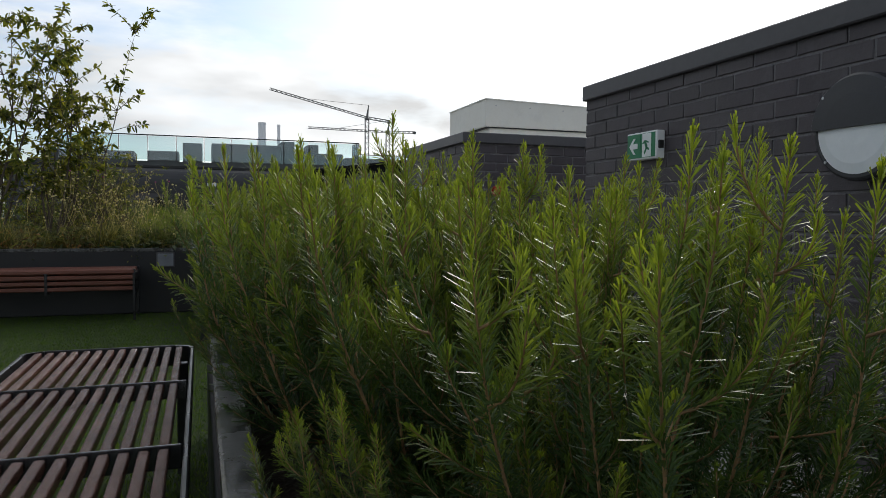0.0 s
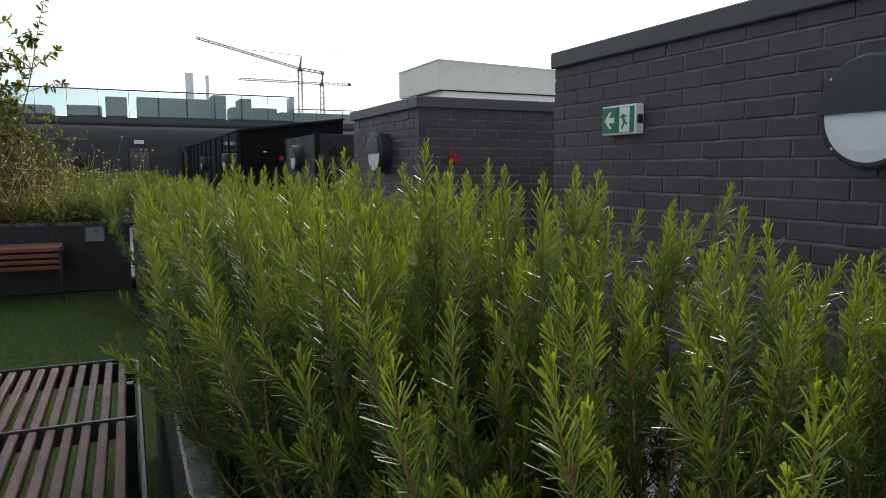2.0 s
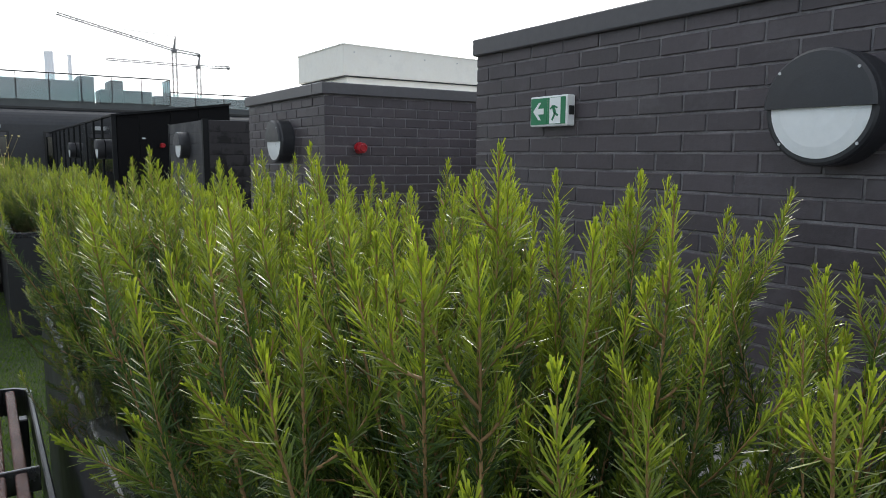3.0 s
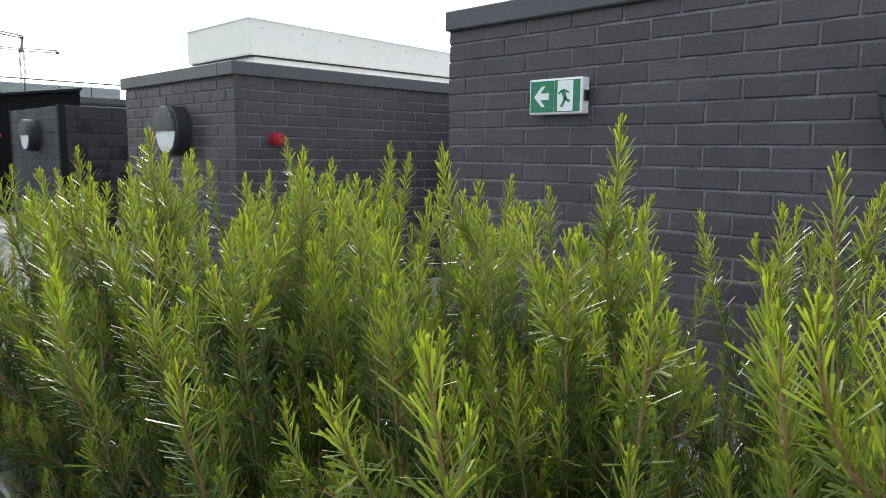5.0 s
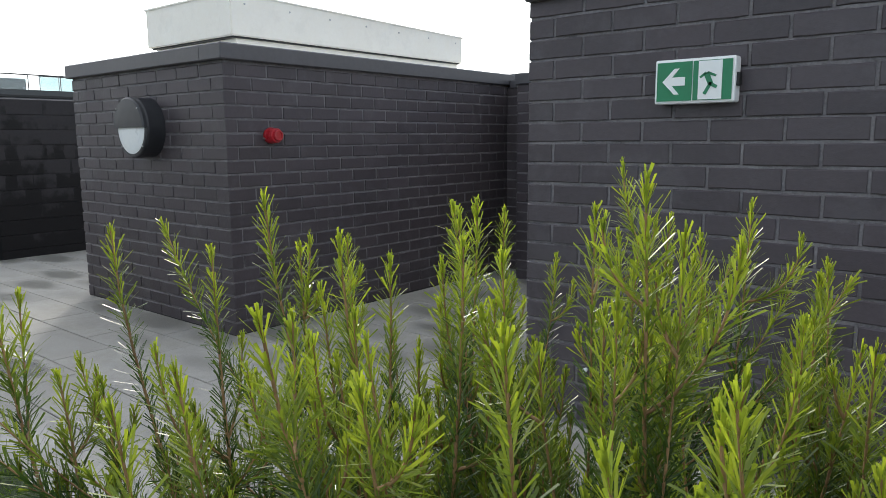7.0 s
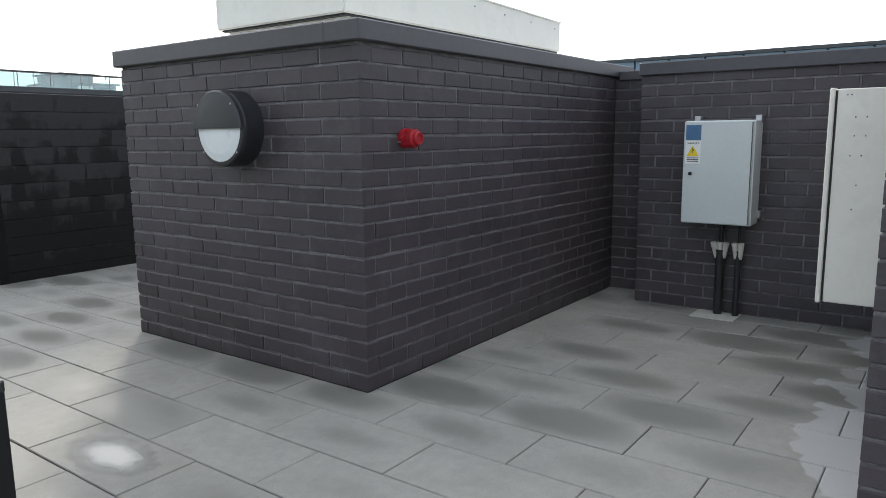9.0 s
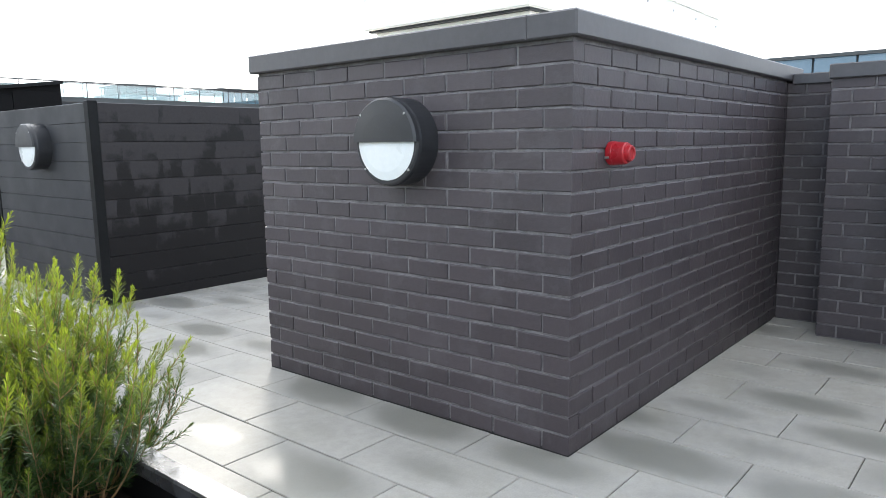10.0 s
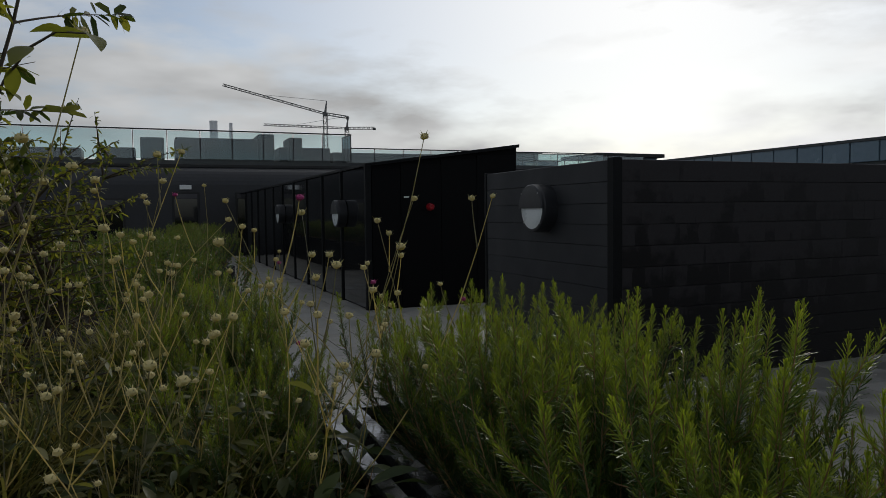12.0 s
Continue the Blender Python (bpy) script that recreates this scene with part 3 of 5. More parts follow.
def balustrade(x0, x1, y, z0, z1, step, label):
    t = thing("glass_balustrade", x0, y, z0, label, "balustrade")
    n = max(1, round((x1 - x0) / step))
    d = (x1 - x0) / n
    for i in range(n + 1):
        part("post", boxed(i * d - 0.012, -0.02, 0, i * d + 0.012, 0.02, z1 - z0), FRAME, t)
    for i in range(n):
        g = part("pane", boxed(i * d + 0.03, -0.006, 0.04, (i + 1) * d - 0.03, 0.006, z1 - z0 - 0.05), PANE, t, "clear glass pane")
        g.visible_shadow = False
    part("top_rail", boxed(-0.03, -0.03, z1 - z0 - 0.03, x1 - x0 + 0.03, 0.03, z1 - z0 + 0.02, bevel=0.008), FRAME, t, "dark top rail")
    return t


balustrade(-8.2, 5.7, 31.0, 3.37, 4.58, 1.3, "glass balustrade with dark rail on the terrace")
balustrade(5.8, 20.0, 32.4, 3.2, 4.12, 1.4, "low glass balustrade along the terrace")
side = balustrade(0, 1.5, 0, 0, 1.21, 0.5, "short return of the glass balustrade")
side.matrix_basis = pose(5.72, 31.05, 3.37, 0, 0, 90)


# ---- distance ----
def lattice(bm, a, b, w, step, r):
    """A square lattice mast or jib from a to b."""
    a, b = Vector(a), Vector(b)
    ax = (b - a).normalized()
    u = ax.cross(Vector((0, 1, 0)) if abs(ax.y) < 0.9 else Vector((0, 0, 1))).normalized()
    v = ax.cross(u)
    n = max(2, int((b - a).length / step))
    c = [u * w / 2 + v * w / 2, u * -w / 2 + v * w / 2, u * -w / 2 - v * w / 2, u * w / 2 - v * w / 2]
    for o in c:
        rod(bm, a + o, b + o, r, seg=4)
    for i in range(n):
        p, q = a.lerp(b, i / n), a.lerp(b, (i + 1) / n)
        for j in range(4):
            k = (j + 1) % 4
            rod(bm, p + c[j], q + c[k] if i % 2 else q + c[k], r * 0.7, seg=4)
    return bm


def crane(x, y, top, tip, tail, label):
    t = thing("tower_crane", x, y, 0, label, "crane")
    part("mast", lattice(bmesh.new(), (0, 0, 0), (0, 0, top), 1.3, 2.0, 0.10), CRANE, t)
    part("jib", lattice(bmesh.new(), (0, 0, top), tip, 0.65, 1.6, 0.08), CRANE, t)
    part("counter_jib", lattice(bmesh.new(), (0, 0, top), tail, 0.8, 1.8, 0.09), CRANE, t)
    bm = bmesh.new()
    box(bm, tail[0] - 0.8, -0.4, tail[2] - 0.7, tail[0] + 0.2, 0.4, tail[2] + 0.1, bevel=0.1)
    part("counterweight", bm, FARDARK, t, "concrete counterweight blocks")
    part("cab", boxed(-0.7, -0.6, top - 0.8, 0.5, 0.6, top + 0.2, bevel=0.15), CRANE, t)
    part("tower_head", rod(bmesh.new(), (0, 0, top), (0.6, 0, top + 4.5), 0.5, 0.15, 6), CRANE, t)
    bm = rod(bmesh.new(), (0.6, 0, top + 4.5), (tip[0] * 0.6, 0, top + (tip[2] - top) * 0.6 + 0.6), 0.06, seg=4)
    part("tie_bar", bm, CRANE, t)
    return t


crane(55.6, 250, 36.0, (-34.5, 0, 44.2), (8.4, 0, 35.0), "tall tower crane with a raised jib")
crane(66.5, 262, 32.6, (-30.5, 0, 32.9), (11.0, 0, 33.0), "tower crane with a level jib")
for x, y, h, r in ((71.0, 900, 110.0, 4.6), (91.5, 905, 109.0, 2.0)):
    t = thing("power_station_chimney", x, y, 0, "tall pale power station chimney in the haze", "chimney", group="far chimneys")
    part("shaft", rod(bmesh.new(), (0, 0, 0), (0, 0, h), r * 1.15, r, 24), HAZE, t)
    part("crown", rod(bmesh.new(), (0, 0, h), (0, 0, h + 2.5), r * 1.04, r * 1.04, 24), HAZE, t)

block = thing("office_block", 49, -12, 0, "long blue-grey glazed office block far away", "building", kind="structure")
part("wall", boxed(0.2, 0, -0.06, 18, 105, 6.22), FARDARK, block)
for i in range(42):
    for z0, z1 in ((2.3, 4.2), (4.6, 6.2)):
        part("window_panel", boxed(0, i * 2.5 + 0.06, z0, 0.25, i * 2.5 + 2.44, z1, bevel=0.03), FARGLASS, block)
part("parapet", boxed(-0.1, 0, 6.2, 0.4, 105, 6.42), FARDARK, block)
hut = thing("roof_plant_room", 25.5, 41, 0, "dark glazed penthouse on a far roof", "building", kind="structure")
part("wall", boxed(0, 0, -0.06, 5.0, 4, 4.0), FARDARK, hut)
for i in range(5):
    part("glazing", boxed(0.06 + i, -0.06, 4.0, 0.94 + i, 0.02, 4.7), FARGLASS, hut)
part("roof", boxed(-0.4, -0.5, 4.7, 5.3, 4, 4.95, bevel=0.03), INK, hut)
loft = thing("glazed_penthouse", 19.0, 41, 0, "pale two-step penthouse on a far roof", "building", kind="structure")
part("wall", boxed(0, 0, -0.06, 3.4, 4, 4.3), FARGLASS, loft)
part("upper_wall", boxed(0.3, 0.4, 4.3, 2.2, 3.4, 4.85), FARDARK, loft)
part("roof", boxed(0.1, 0.2, 4.85, 2.4, 3.6, 4.95, bevel=0.03), INK, loft)
part("lower_roof", boxed(-0.1, -0.2, 4.3, 3.6, 4, 4.40, bevel=0.03), INK, loft)
part("white_door", boxed(1.0, -0.05, 3.5, 1.9, 0.02, 4.2), WHITE, loft)
balustrade(14.2, 27.0, 38.0, 3.3, 4.55, 1.0, "glass balustrade with dark posts on a far roof")


# ---- lamps, sign, sounders ----
def bulkhead(x, y, z, label):
    t = thing("bulkhead_lamp", x, y, z, label, "wall lamp", group="round bulkhead lamps")
    part("housing", lathe(bmesh.new(), ((0.0, 0.172), (0.0, 0.176), (0.100, 0.178), (0.114, 0.174), (0.119, 0.166), (0.119, 0.150)), 56), LAMP, t)
    part("diffuser", lathe(bmesh.new(), ((0.116, 0.1545), (0.121, 0.154), (0.128, 0.120), (0.132, 0.06), (0.133, 0.01)), 56, half=-1), OPAL, t, "white opal half-round diffuser", smooth=False)
    part("eyelid", lathe(bmesh.new(), ((0.112, 0.176), (0.130, 0.175), (0.139, 0.166), (0.143, 0.11), (0.145, 0.05), (0.146, 0.01)), 56, half=1), LAMP, t, "black eyelid hood")
    for a in (42, 138, 222, 318):
        c, q = 0.163 * math.cos(radians(a)), 0.163 * math.sin(radians(a))
        o = 0.139 if q > 0 else 0.120
        part("screw", rod(bmesh.new(), (-o + 0.006, c, q), (-o - 0.002, c, q), 0.005, seg=8), STEEL, t)
    return t


bulkhead(W1X, -3.812, 1.199, "round black half-eyelid bulkhead lamp on the brick wall")
bulkhead(0.0, 0.780, 1.161, "round black half-eyelid bulkhead lamp on the brick block")
bulkhead(0.14, 4.80, 1.170, "round black half-eyelid bulkhead lamp on dark boards")
bulkhead(-0.27, 9.2, 1.14, "round black bulkhead lamp on gloss panels")
bulkhead(-0.27, 13.7, 1.14, "round black bulkhead lamp on gloss panels")

sign = thing("exit_sign", W1X - 0.052, -2.505, 1.255, "green and white lit-box exit sign with arrow", "exit sign")
part("casing", boxed(0, -0.126, -0.069, 0.05, 0.126, 0.069, bevel=0.006, seg=2), PURE, sign, "white plastic casing")
for y0, y1, mt, nm in ((0.005, 0.117, GREEN, "arrow_panel"), (-0.117, 0.001, GREEN, "door_panel")):
    part(nm, boxed(-0.003, y0, -0.060, 0.004, y1, 0.060), mt, sign, "green panel")


def poly(points, x0, x1):
    """A flat figure in y and z, given some thickness in x."""
    bm = bmesh.new()
    a = [bm.verts.new((x0, -y, z)) for y, z in points]
    b = [bm.verts.new((x1, -y, z)) for y, z in points]
    bm.faces.new(a), bm.faces.new(b[::-1])
    for i in range(len(points)):
        j = (i + 1) % len(points)
        bm.faces.new((a[i], a[j], b[j], b[i]))
    return bm


part("arrow", poly([(-0.098, 0), (-0.060, 0.040), (-0.044, 0.040), (-0.068, 0.013), (-0.026, 0.013), (-0.026, -0.013), (-0.068, -0.013), (-0.044, -0.040), (-0.060, -0.040)], -0.0055, -0.002), PURE, sign, "white arrow")
part("doorway", boxed(-0.0055, -0.088, -0.058, -0.002, -0.016, 0.058), PURE, sign, "white doorway shape")
bm = bmesh.new()
for a, b, wd in (((-0.040, 0.022), (-0.055, -0.012), 0.016), ((-0.055, -0.010), (-0.036, -0.042), 0.010), ((-0.050, -0.010), (-0.074, -0.022), 0.010), ((-0.040, 0.022), (-0.022, 0.008), 0.007), ((-0.046, 0.022), (-0.070, 0.012), 0.007)):
    d = Vector((b[0] - a[0], b[1] - a[1]))
    n = Vector((-d.y, d.x)).normalized() * wd / 2
    vs = [bm.verts.new((x, y, z)) for x in (-0.0075, -0.004) for y, z in ((a[0] + n.x, a[1] + n.y), (a[0] - n.x, a[1] - n.y), (b[0] - n.x, b[1] - n.y), (b[0] + n.x, b[1] + n.y))]
    for f in ((0, 1, 2, 3), (7, 6, 5, 4), (0, 4, 5, 1), (1, 5, 6, 2), (2, 6, 7, 3), (3, 7, 4, 0)):
        bm.faces.new([vs[i] for i in f])
part("symbol", bm, GREEN, sign, "plain green bars")
part("cable_gland", boxed(0.01, -0.134, -0.02, 0.04, -0.124, 0.02, bevel=0.003), INK, sign)


def sounder(x, y, z, label):
    t = thing("alarm_sounder", x, y, z, label, "alarm sounder", turn=90, group="red alarm sounders")
    part("base", lathe(bmesh.new(), ((0, 0.043), (0.006, 0.045), (0.022, 0.045), (0.024, 0.044)), 32), RED, t)
    part("horn", lathe(bmesh.new(), ((0.022, 0.0435), (0.066, 0.041), (0.072, 0.038), (0.073, 0.030)), 32), RED, t, smooth=False)
    part("grille", lathe(bmesh.new(), ((0.070, 0.031), (0.086, 0.030), (0.090, 0.027), (0.090, 0.021), (0.084, 0.019), (0.084, 0.008)), 28), RED, t, "dark red grille")
    for a in (200, 340):
        part("bolt", rod(bmesh.new(), (0.0, 0.044 * math.cos(radians(a)), 0.044 * math.sin(radians(a))), (-0.018, 0.044 * math.cos(radians(a)), 0.044 * math.sin(radians(a))), 0.005, seg=8), STEEL, t)
    return t


sounder(0.284, 0.0, 1.107, "red alarm sounder on the brick block")
sounder(0.53, 8.2, 1.21, "red alarm sounder on the black shed")
plate = thing("small_sign_plate", 0.23, 8.18, 1.33, "small white plate on the black shed", "sign")
part("plate", boxed(-0.03, -0.01, -0.008, 0.03, 0.012, 0.008, bevel=0.002), PURE, plate)

# ---- electrical cabinet and what hangs round it ----
cab = thing("electrical_cabinet", 2.135, -0.862, 0.575, "pale grey electrical cabinet with warning labels on brick", "cabinet")
part("body", boxed(0.012, -0.198, 0, 0.19, 0.198, 0.612, bevel=0.006), ENCLOSURE, cab)
door = part("door", boxed(-0.006, -0.190, 0.004, 0.010, 0.200, 0.608, bevel=0.005, seg=2), ENCLOSURE, cab)
part("lock", rod(bmesh.new(), (-0.004, 0.155, 0.30), (-0.014, 0.155, 0.30), 0.011, seg=16), FRAME, door, "black round lock")
part("hinge_line", boxed(-0.0075, -0.188, 0.01, -0.004, -0.183, 0.60), COPING, door)
part("blue_label", boxed(-0.0085, 0.100, 0.500, -0.005, 0.188, 0.588), BLUE, door, "blue label")
part("warning_label", boxed(-0.0085, 0.100, 0.360, -0.005, 0.188, 0.494), PURE, door, "white warning label")
bm = poly([(-0.144, 0.468), (-0.108, 0.405), (-0.180, 0.405)], -0.0105, -0.0075)
part("warning_triangle", bm, YELLOW, door, "yellow triangle")
bm = poly([(-0.142, 0.452), (-0.136, 0.434), (-0.146, 0.434), (-0.139, 0.414), (-0.152, 0.437), (-0.143, 0.437), (-0.150, 0.452)], -0.0125, -0.0100)
part("warning_bolt", bm, INK, door, "black flash")
writing = bpy.data.curves.new("label_text", "FONT")
writing.body, writing.size, writing.align_x, writing.extrude = "DANGER", 0.019, "CENTER", 0.0006
lettering = new("lettering", writing)
letters = bpy.data.meshes.new_from_object(lettering.evaluated_get(bpy.context.evaluated_depsgraph_get()))
bpy.data.objects.remove(lettering)
ob = meshed("label_text", letters, INK, door, "small dark capital letters")
ob.matrix_basis = pose(-0.0092, 0.144, 0.475, 90, 0, -90)
for z0, z1 in ((0.392, 0.396), (0.382, 0.386), (0.372, 0.376)):
    part("label_bar", boxed(-0.0100, 0.110, z0, -0.0080, 0.178, z1), INK, door, "dark printed bar")
for yy, zz in ((0.165, 0.612), (-0.185, 0.612), (-0.205, 0.05), (0.205, 0.05)):
    bm = boxed(0.13, yy - 0.018, zz - 0.012, 0.193, yy + 0.018, zz + 0.03, bevel=0.003)
    part("bracket", bm, STEEL, cab, "steel fixing lug")
for yy, r, n in ((-0.87, 0.026, 3), (-0.975, 0.018, 2)):
    t = thing("cable_conduit", 2.265, yy, 0, "black cable conduit with pale sealed ends", "conduit", group="conduits below the cabinet")
    bm = rod(bmesh.new(), (0, 0, 0), (0, 0, 0.40), r, seg=14)
    rod(bm, (0, 0, 0.395), (0, 0, 0.41), r * 1.15, seg=14)
    part("pipe", bm, BLACK_PIPE, t)
    for i in range(n):
        o = (i - (n - 1) / 2) * 0.026
        part("seal", rod(bmesh.new(), (0, o * 0.8, 0.36), (-0.02, o * 1.5, 0.455), 0.014, 0.018, 8), FOAM, t, "pale foam seal")
    part("cable", rod(bmesh.new(), (0, 0, 0.40), (0.0, 0.0, 0.60), r * 0.5, seg=8), BLACK_PIPE, t)
bm = boxed(2.12, -1.0, 0.0, 2.32, -0.74, 0.006, bevel=0.002)
tagged(part("mortar_patch", bm, FOAM), "pale mortar patch on the paving by the wall", "mortar patch", kind="structure")

meter = thing("meter_cabinet", 1.13, W1Y, 0.40, "cream sheet metal meter cabinet hung on a wall end", "cabinet")
part("body", boxed(0.0, 0.002, 0.0, 0.60, 0.270, 0.89, bevel=0.004), WHITE, meter, "cream sheet metal body")
part("door", boxed(-0.006, 0.279, -0.004, 0.606, 0.299, 0.894, bevel=0.004), WHITE, meter, "pale folded door")
part("door_gap", boxed(0.004, 0.266, 0.006, 0.596, 0.281, 0.884), INK, meter, "dark gap behind the door")
for yy, zz in ((0.10, 0.865), (0.22, 0.865), (0.235, 0.865), (0.20, 0.775), (0.16, 0.775), (0.20, 0.70), (0.16, 0.70), (0.21, 0.62), (0.17, 0.62), (0.18, 0.50), (0.19, 0.40)):
    part("screw_hole", rod(bmesh.new(), (0.006, yy, zz), (-0.0015, yy, zz), 0.003, seg=8), INK, meter)
tap = thing("wall_spigot", W1X, -2.13, 0.23, "small white pipe end in the brick wall", "pipe")
part("pipe", rod(bmesh.new(), (0.01, 0, 0), (-0.016, 0, 0), 0.008, seg=12), PURE, tap)

# ---- white roof unit on the brick block ----
unit_box = thing("roof_ventilation_unit", 0.345, 0.40, 1.592, "white metal ventilation unit on a pale base", "ventilation unit")
part("base", boxed(-0.05, -0.10, 0.0, 2.36, 1.18, 0.028, bevel=0.004), WHITE, unit_box, "pale base sheet")
part("plinth", boxed(0.05, 0.03, 0.028, 2.20, 0.93, 0.105, bevel=0.004), WHITE, unit_box)
bm = bmesh.new()
vs = [bm.verts.new(p) for p in ((0, 0, 0.11), (2.23, 0, 0.11), (2.23, 0.97, 0.11), (0, 0.97, 0.11), (0, 0, 0.36), (2.23, 0, 0.315), (2.23, 0.97, 0.315), (0, 0.97, 0.36))]
for f in ((0, 3, 2, 1), (4, 5, 6, 7), (0, 1, 5, 4), (1, 2, 6, 5), (2, 3, 7, 6), (3, 0, 4, 7)):
    bm.faces.new([vs[i] for i in f])
bmesh.ops.bevel(bm, geom=bm.edges[:], offset=0.006, segments=2, affect="EDGES")
part("casing", bm, WHITE, unit_box)
bm = bmesh.new()
vs = [bm.verts.new(p) for p in ((-0.006, -0.006, 0.353), (2.236, -0.006, 0.308), (2.236, 0.976, 0.308), (-0.006, 0.976, 0.353), (-0.006, -0.006, 0.363), (2.236, -0.006, 0.318), (2.236, 0.976, 0.318), (-0.006, 0.976, 0.363))]
for f in ((0, 3, 2, 1), (4, 5, 6, 7), (0, 1, 5, 4), (1, 2, 6, 5), (2, 3, 7, 6), (3, 0, 4, 7)):
    bm.faces.new([vs[i] for i in f])
part("lid", bm, WHITE, unit_box, "thin folded white lid")
part("shadow_gap", boxed(0.02, 0.012, 0.100, 2.21, 0.95, 0.112), INK, unit_box)
for i in range(7):
    part("rivet", rod(bmesh.new(), (0.1 + i * 0.34, 0.002, 0.30 - i * 0.006), (0.1 + i * 0.34, -0.004, 0.30 - i * 0.006), 0.006, seg=8), STEEL, unit_box)


# ---- planters ----
def planter(x0, y0, x1, y1, h, label, rim=0.045):
    t = thing("planter", (x0 + x1) / 2, (y0 + y1) / 2, 0, label, "planter", group="black metal planters")
    a, b = (x1 - x0) / 2, (y1 - y0) / 2
    part("side", boxed(-a, -b, 0.0, -a + 0.004, b, h - 0.004), PLANTER, t)
    part("side", boxed(a - 0.004, -b, 0.0, a, b, h - 0.004), PLANTER, t)
    part("end", boxed(-a + 0.004, -b, 0.0, a - 0.004, -b + 0.004, h - 0.004), PLANTER, t)
    part("end", boxed(-a + 0.004, b - 0.004, 0.0, a - 0.004, b, h - 0.004), PLANTER, t)
    bm = bmesh.new()
    box(bm, -a - 0.002, -b - 0.002, h - 0.03, -a + rim, b + 0.002, h, bevel=0.004)
    box(bm, a - rim, -b - 0.002, h - 0.03, a + 0.002, b + 0.002, h, bevel=0.004)
    box(bm, -a + rim, -b - 0.002, h - 0.03, a - rim, -b + rim, h - 0.001, bevel=0.002)
    box(bm, -a + rim, b - rim, h - 0.03, a - rim, b + 0.002, h - 0.001, bevel=0.002)
    part("rim", bm, RIM, t, "wet folded metal rim")
    bm = bmesh.new()
    bmesh.ops.create_grid(bm, x_segments=14, y_segments=40, size=1.0, matrix=Matrix.LocRotScale((0, 0, h - 0.11), None, (a - 0.01, b - 0.01, 1)))
    for v in bm.verts:
        v.co.z += 0.03 * noise.noise(Vector((v.co.x * 6 + x0, v.co.y * 6 + y0, 1.0)))
    part("soil", bm, SOIL, t, "dark bark mulch")
    return t


planter(-2.075, -5.28, -1.56, -2.62, 0.60, "long black metal planter full of rosemary")
planter(-2.10, -0.372, -1.58, 2.15, 0.60, "long black metal planter full of rosemary by the paving")
planter(-7.5, 1.30, -2.13, 7.4, 0.58, "large black metal planter with wild flowers and shrubs")
planter(-3.2, 8.3, -1.75, 13.0, 0.58, "black metal planter with clipped green hedge")
planter(-2.4, 14.0, -1.4, 19.5, 0.58, "black metal planter with clipped green hedge")

# square lamp in the front of the flower planter
wl = thing("planter_lamp", -2.395, 1.296, 0.475, "square grey recessed lamp in a planter front", "lamp")
part("frame", boxed(-0.078, -0.012, -0.066, 0.078, 0.004, 0.066, bevel=0.004), COPING, wl)
part("lens", boxed(-0.066, -0.015, -0.055, 0.066, -0.010, 0.055), LENS, wl, "dull grey-blue lens")


# ---- benches ----
def slat_mesh(length, w, h, r):
    bm = bmesh.new()
    box(bm, -w / 2, 0, 0, w / 2, length, h, bevel=r, seg=3)
    return bm


def low_bench(x0, x1, y0, y1, top):
    t = thing("slatted_bench", (x0 + x1) / 2, y0, 0, "low bench of wet hardwood slats in dark steel", "bench")
    a, ly = (x1 - x0) / 2, y1 - y0
    n = 13
    pitch = (2 * a - 0.05) / n
    ends = [ly - 0.012, ly - 0.60, ly - 1.20, 0.012]
    for i in range(n):
        for far_end, near_end in zip(ends, ends[1:]):
            ob = part("slat", slat_mesh(far_end - near_end - 0.016, pitch * 0.60, 0.026, 0.0055), SLAT, t, "wet hardwood slat")
            ob.location = (-a + 0.025 + pitch * (i + 0.5), near_end + 0.008, top - 0.028)
    for side in (-1, 1):
        bm = bmesh.new()
        box(bm, side * a - 0.006, 0.06, top - 0.075, side * a + 0.006, ly - 0.06, top - 0.002, bevel=0.003)
        part("side_rail", bm, FRAME, t)
        for e, yy in ((0.06, 0.0), (ly - 0.06, ly)):
            bm = bmesh.new()
            cx, cy = side * (a - 0.06), e
            rings = []
            for q in range(9):
                ang = radians(90 * q / 8)
                w = Vector((side * math.cos(ang), (1 if yy else -1) * math.sin(ang), 0))
                o = Vector((cx, cy, 0))
                rings.append([bm.verts.new(o + w * r + Vector((0, 0, z))) for r, z in ((0.054, top - 0.075), (0.066, top - 0.075), (0.066, top - 0.001), (0.054, top - 0.001))])
            for r0, r1 in zip(rings, rings[1:]):
                for q in range(4):
                    bm.faces.new((r0[q], r0[(q + 1) % 4], r1[(q + 1) % 4], r1[q]))
            bm.faces.new(rings[0]), bm.faces.new(rings[-1])
            part("corner", bm, FRAME, t, "rounded steel corner")
    for e in (0.0, ly):
        part("end_rail", boxed(-a + 0.06, e - 0.006, top - 0.075, a - 0.06, e + 0.006, top, bevel=0.003), FRAME, t)
    k = 3
    for i in range(1, k):
        yy = ly - i * 0.60
        part("cross_bar", boxed(-a + 0.01, yy - 0.0035, top - 0.05, a - 0.01, yy + 0.0035, top + 0.002, bevel=0.0015), WIRE, t, "wet steel cross bar")
    for sx in (-1, 1):
        for yy in (0.18, ly - 0.18):
            part("leg", boxed(sx * (a - 0.03) - 0.018, yy - 0.018, 0, sx * (a - 0.03) + 0.018, yy + 0.018, top - 0.03, bevel=0.003), FRAME, t)
    return t


low_bench(-2.67, -2.128, -4.55, -2.835, 0.415)

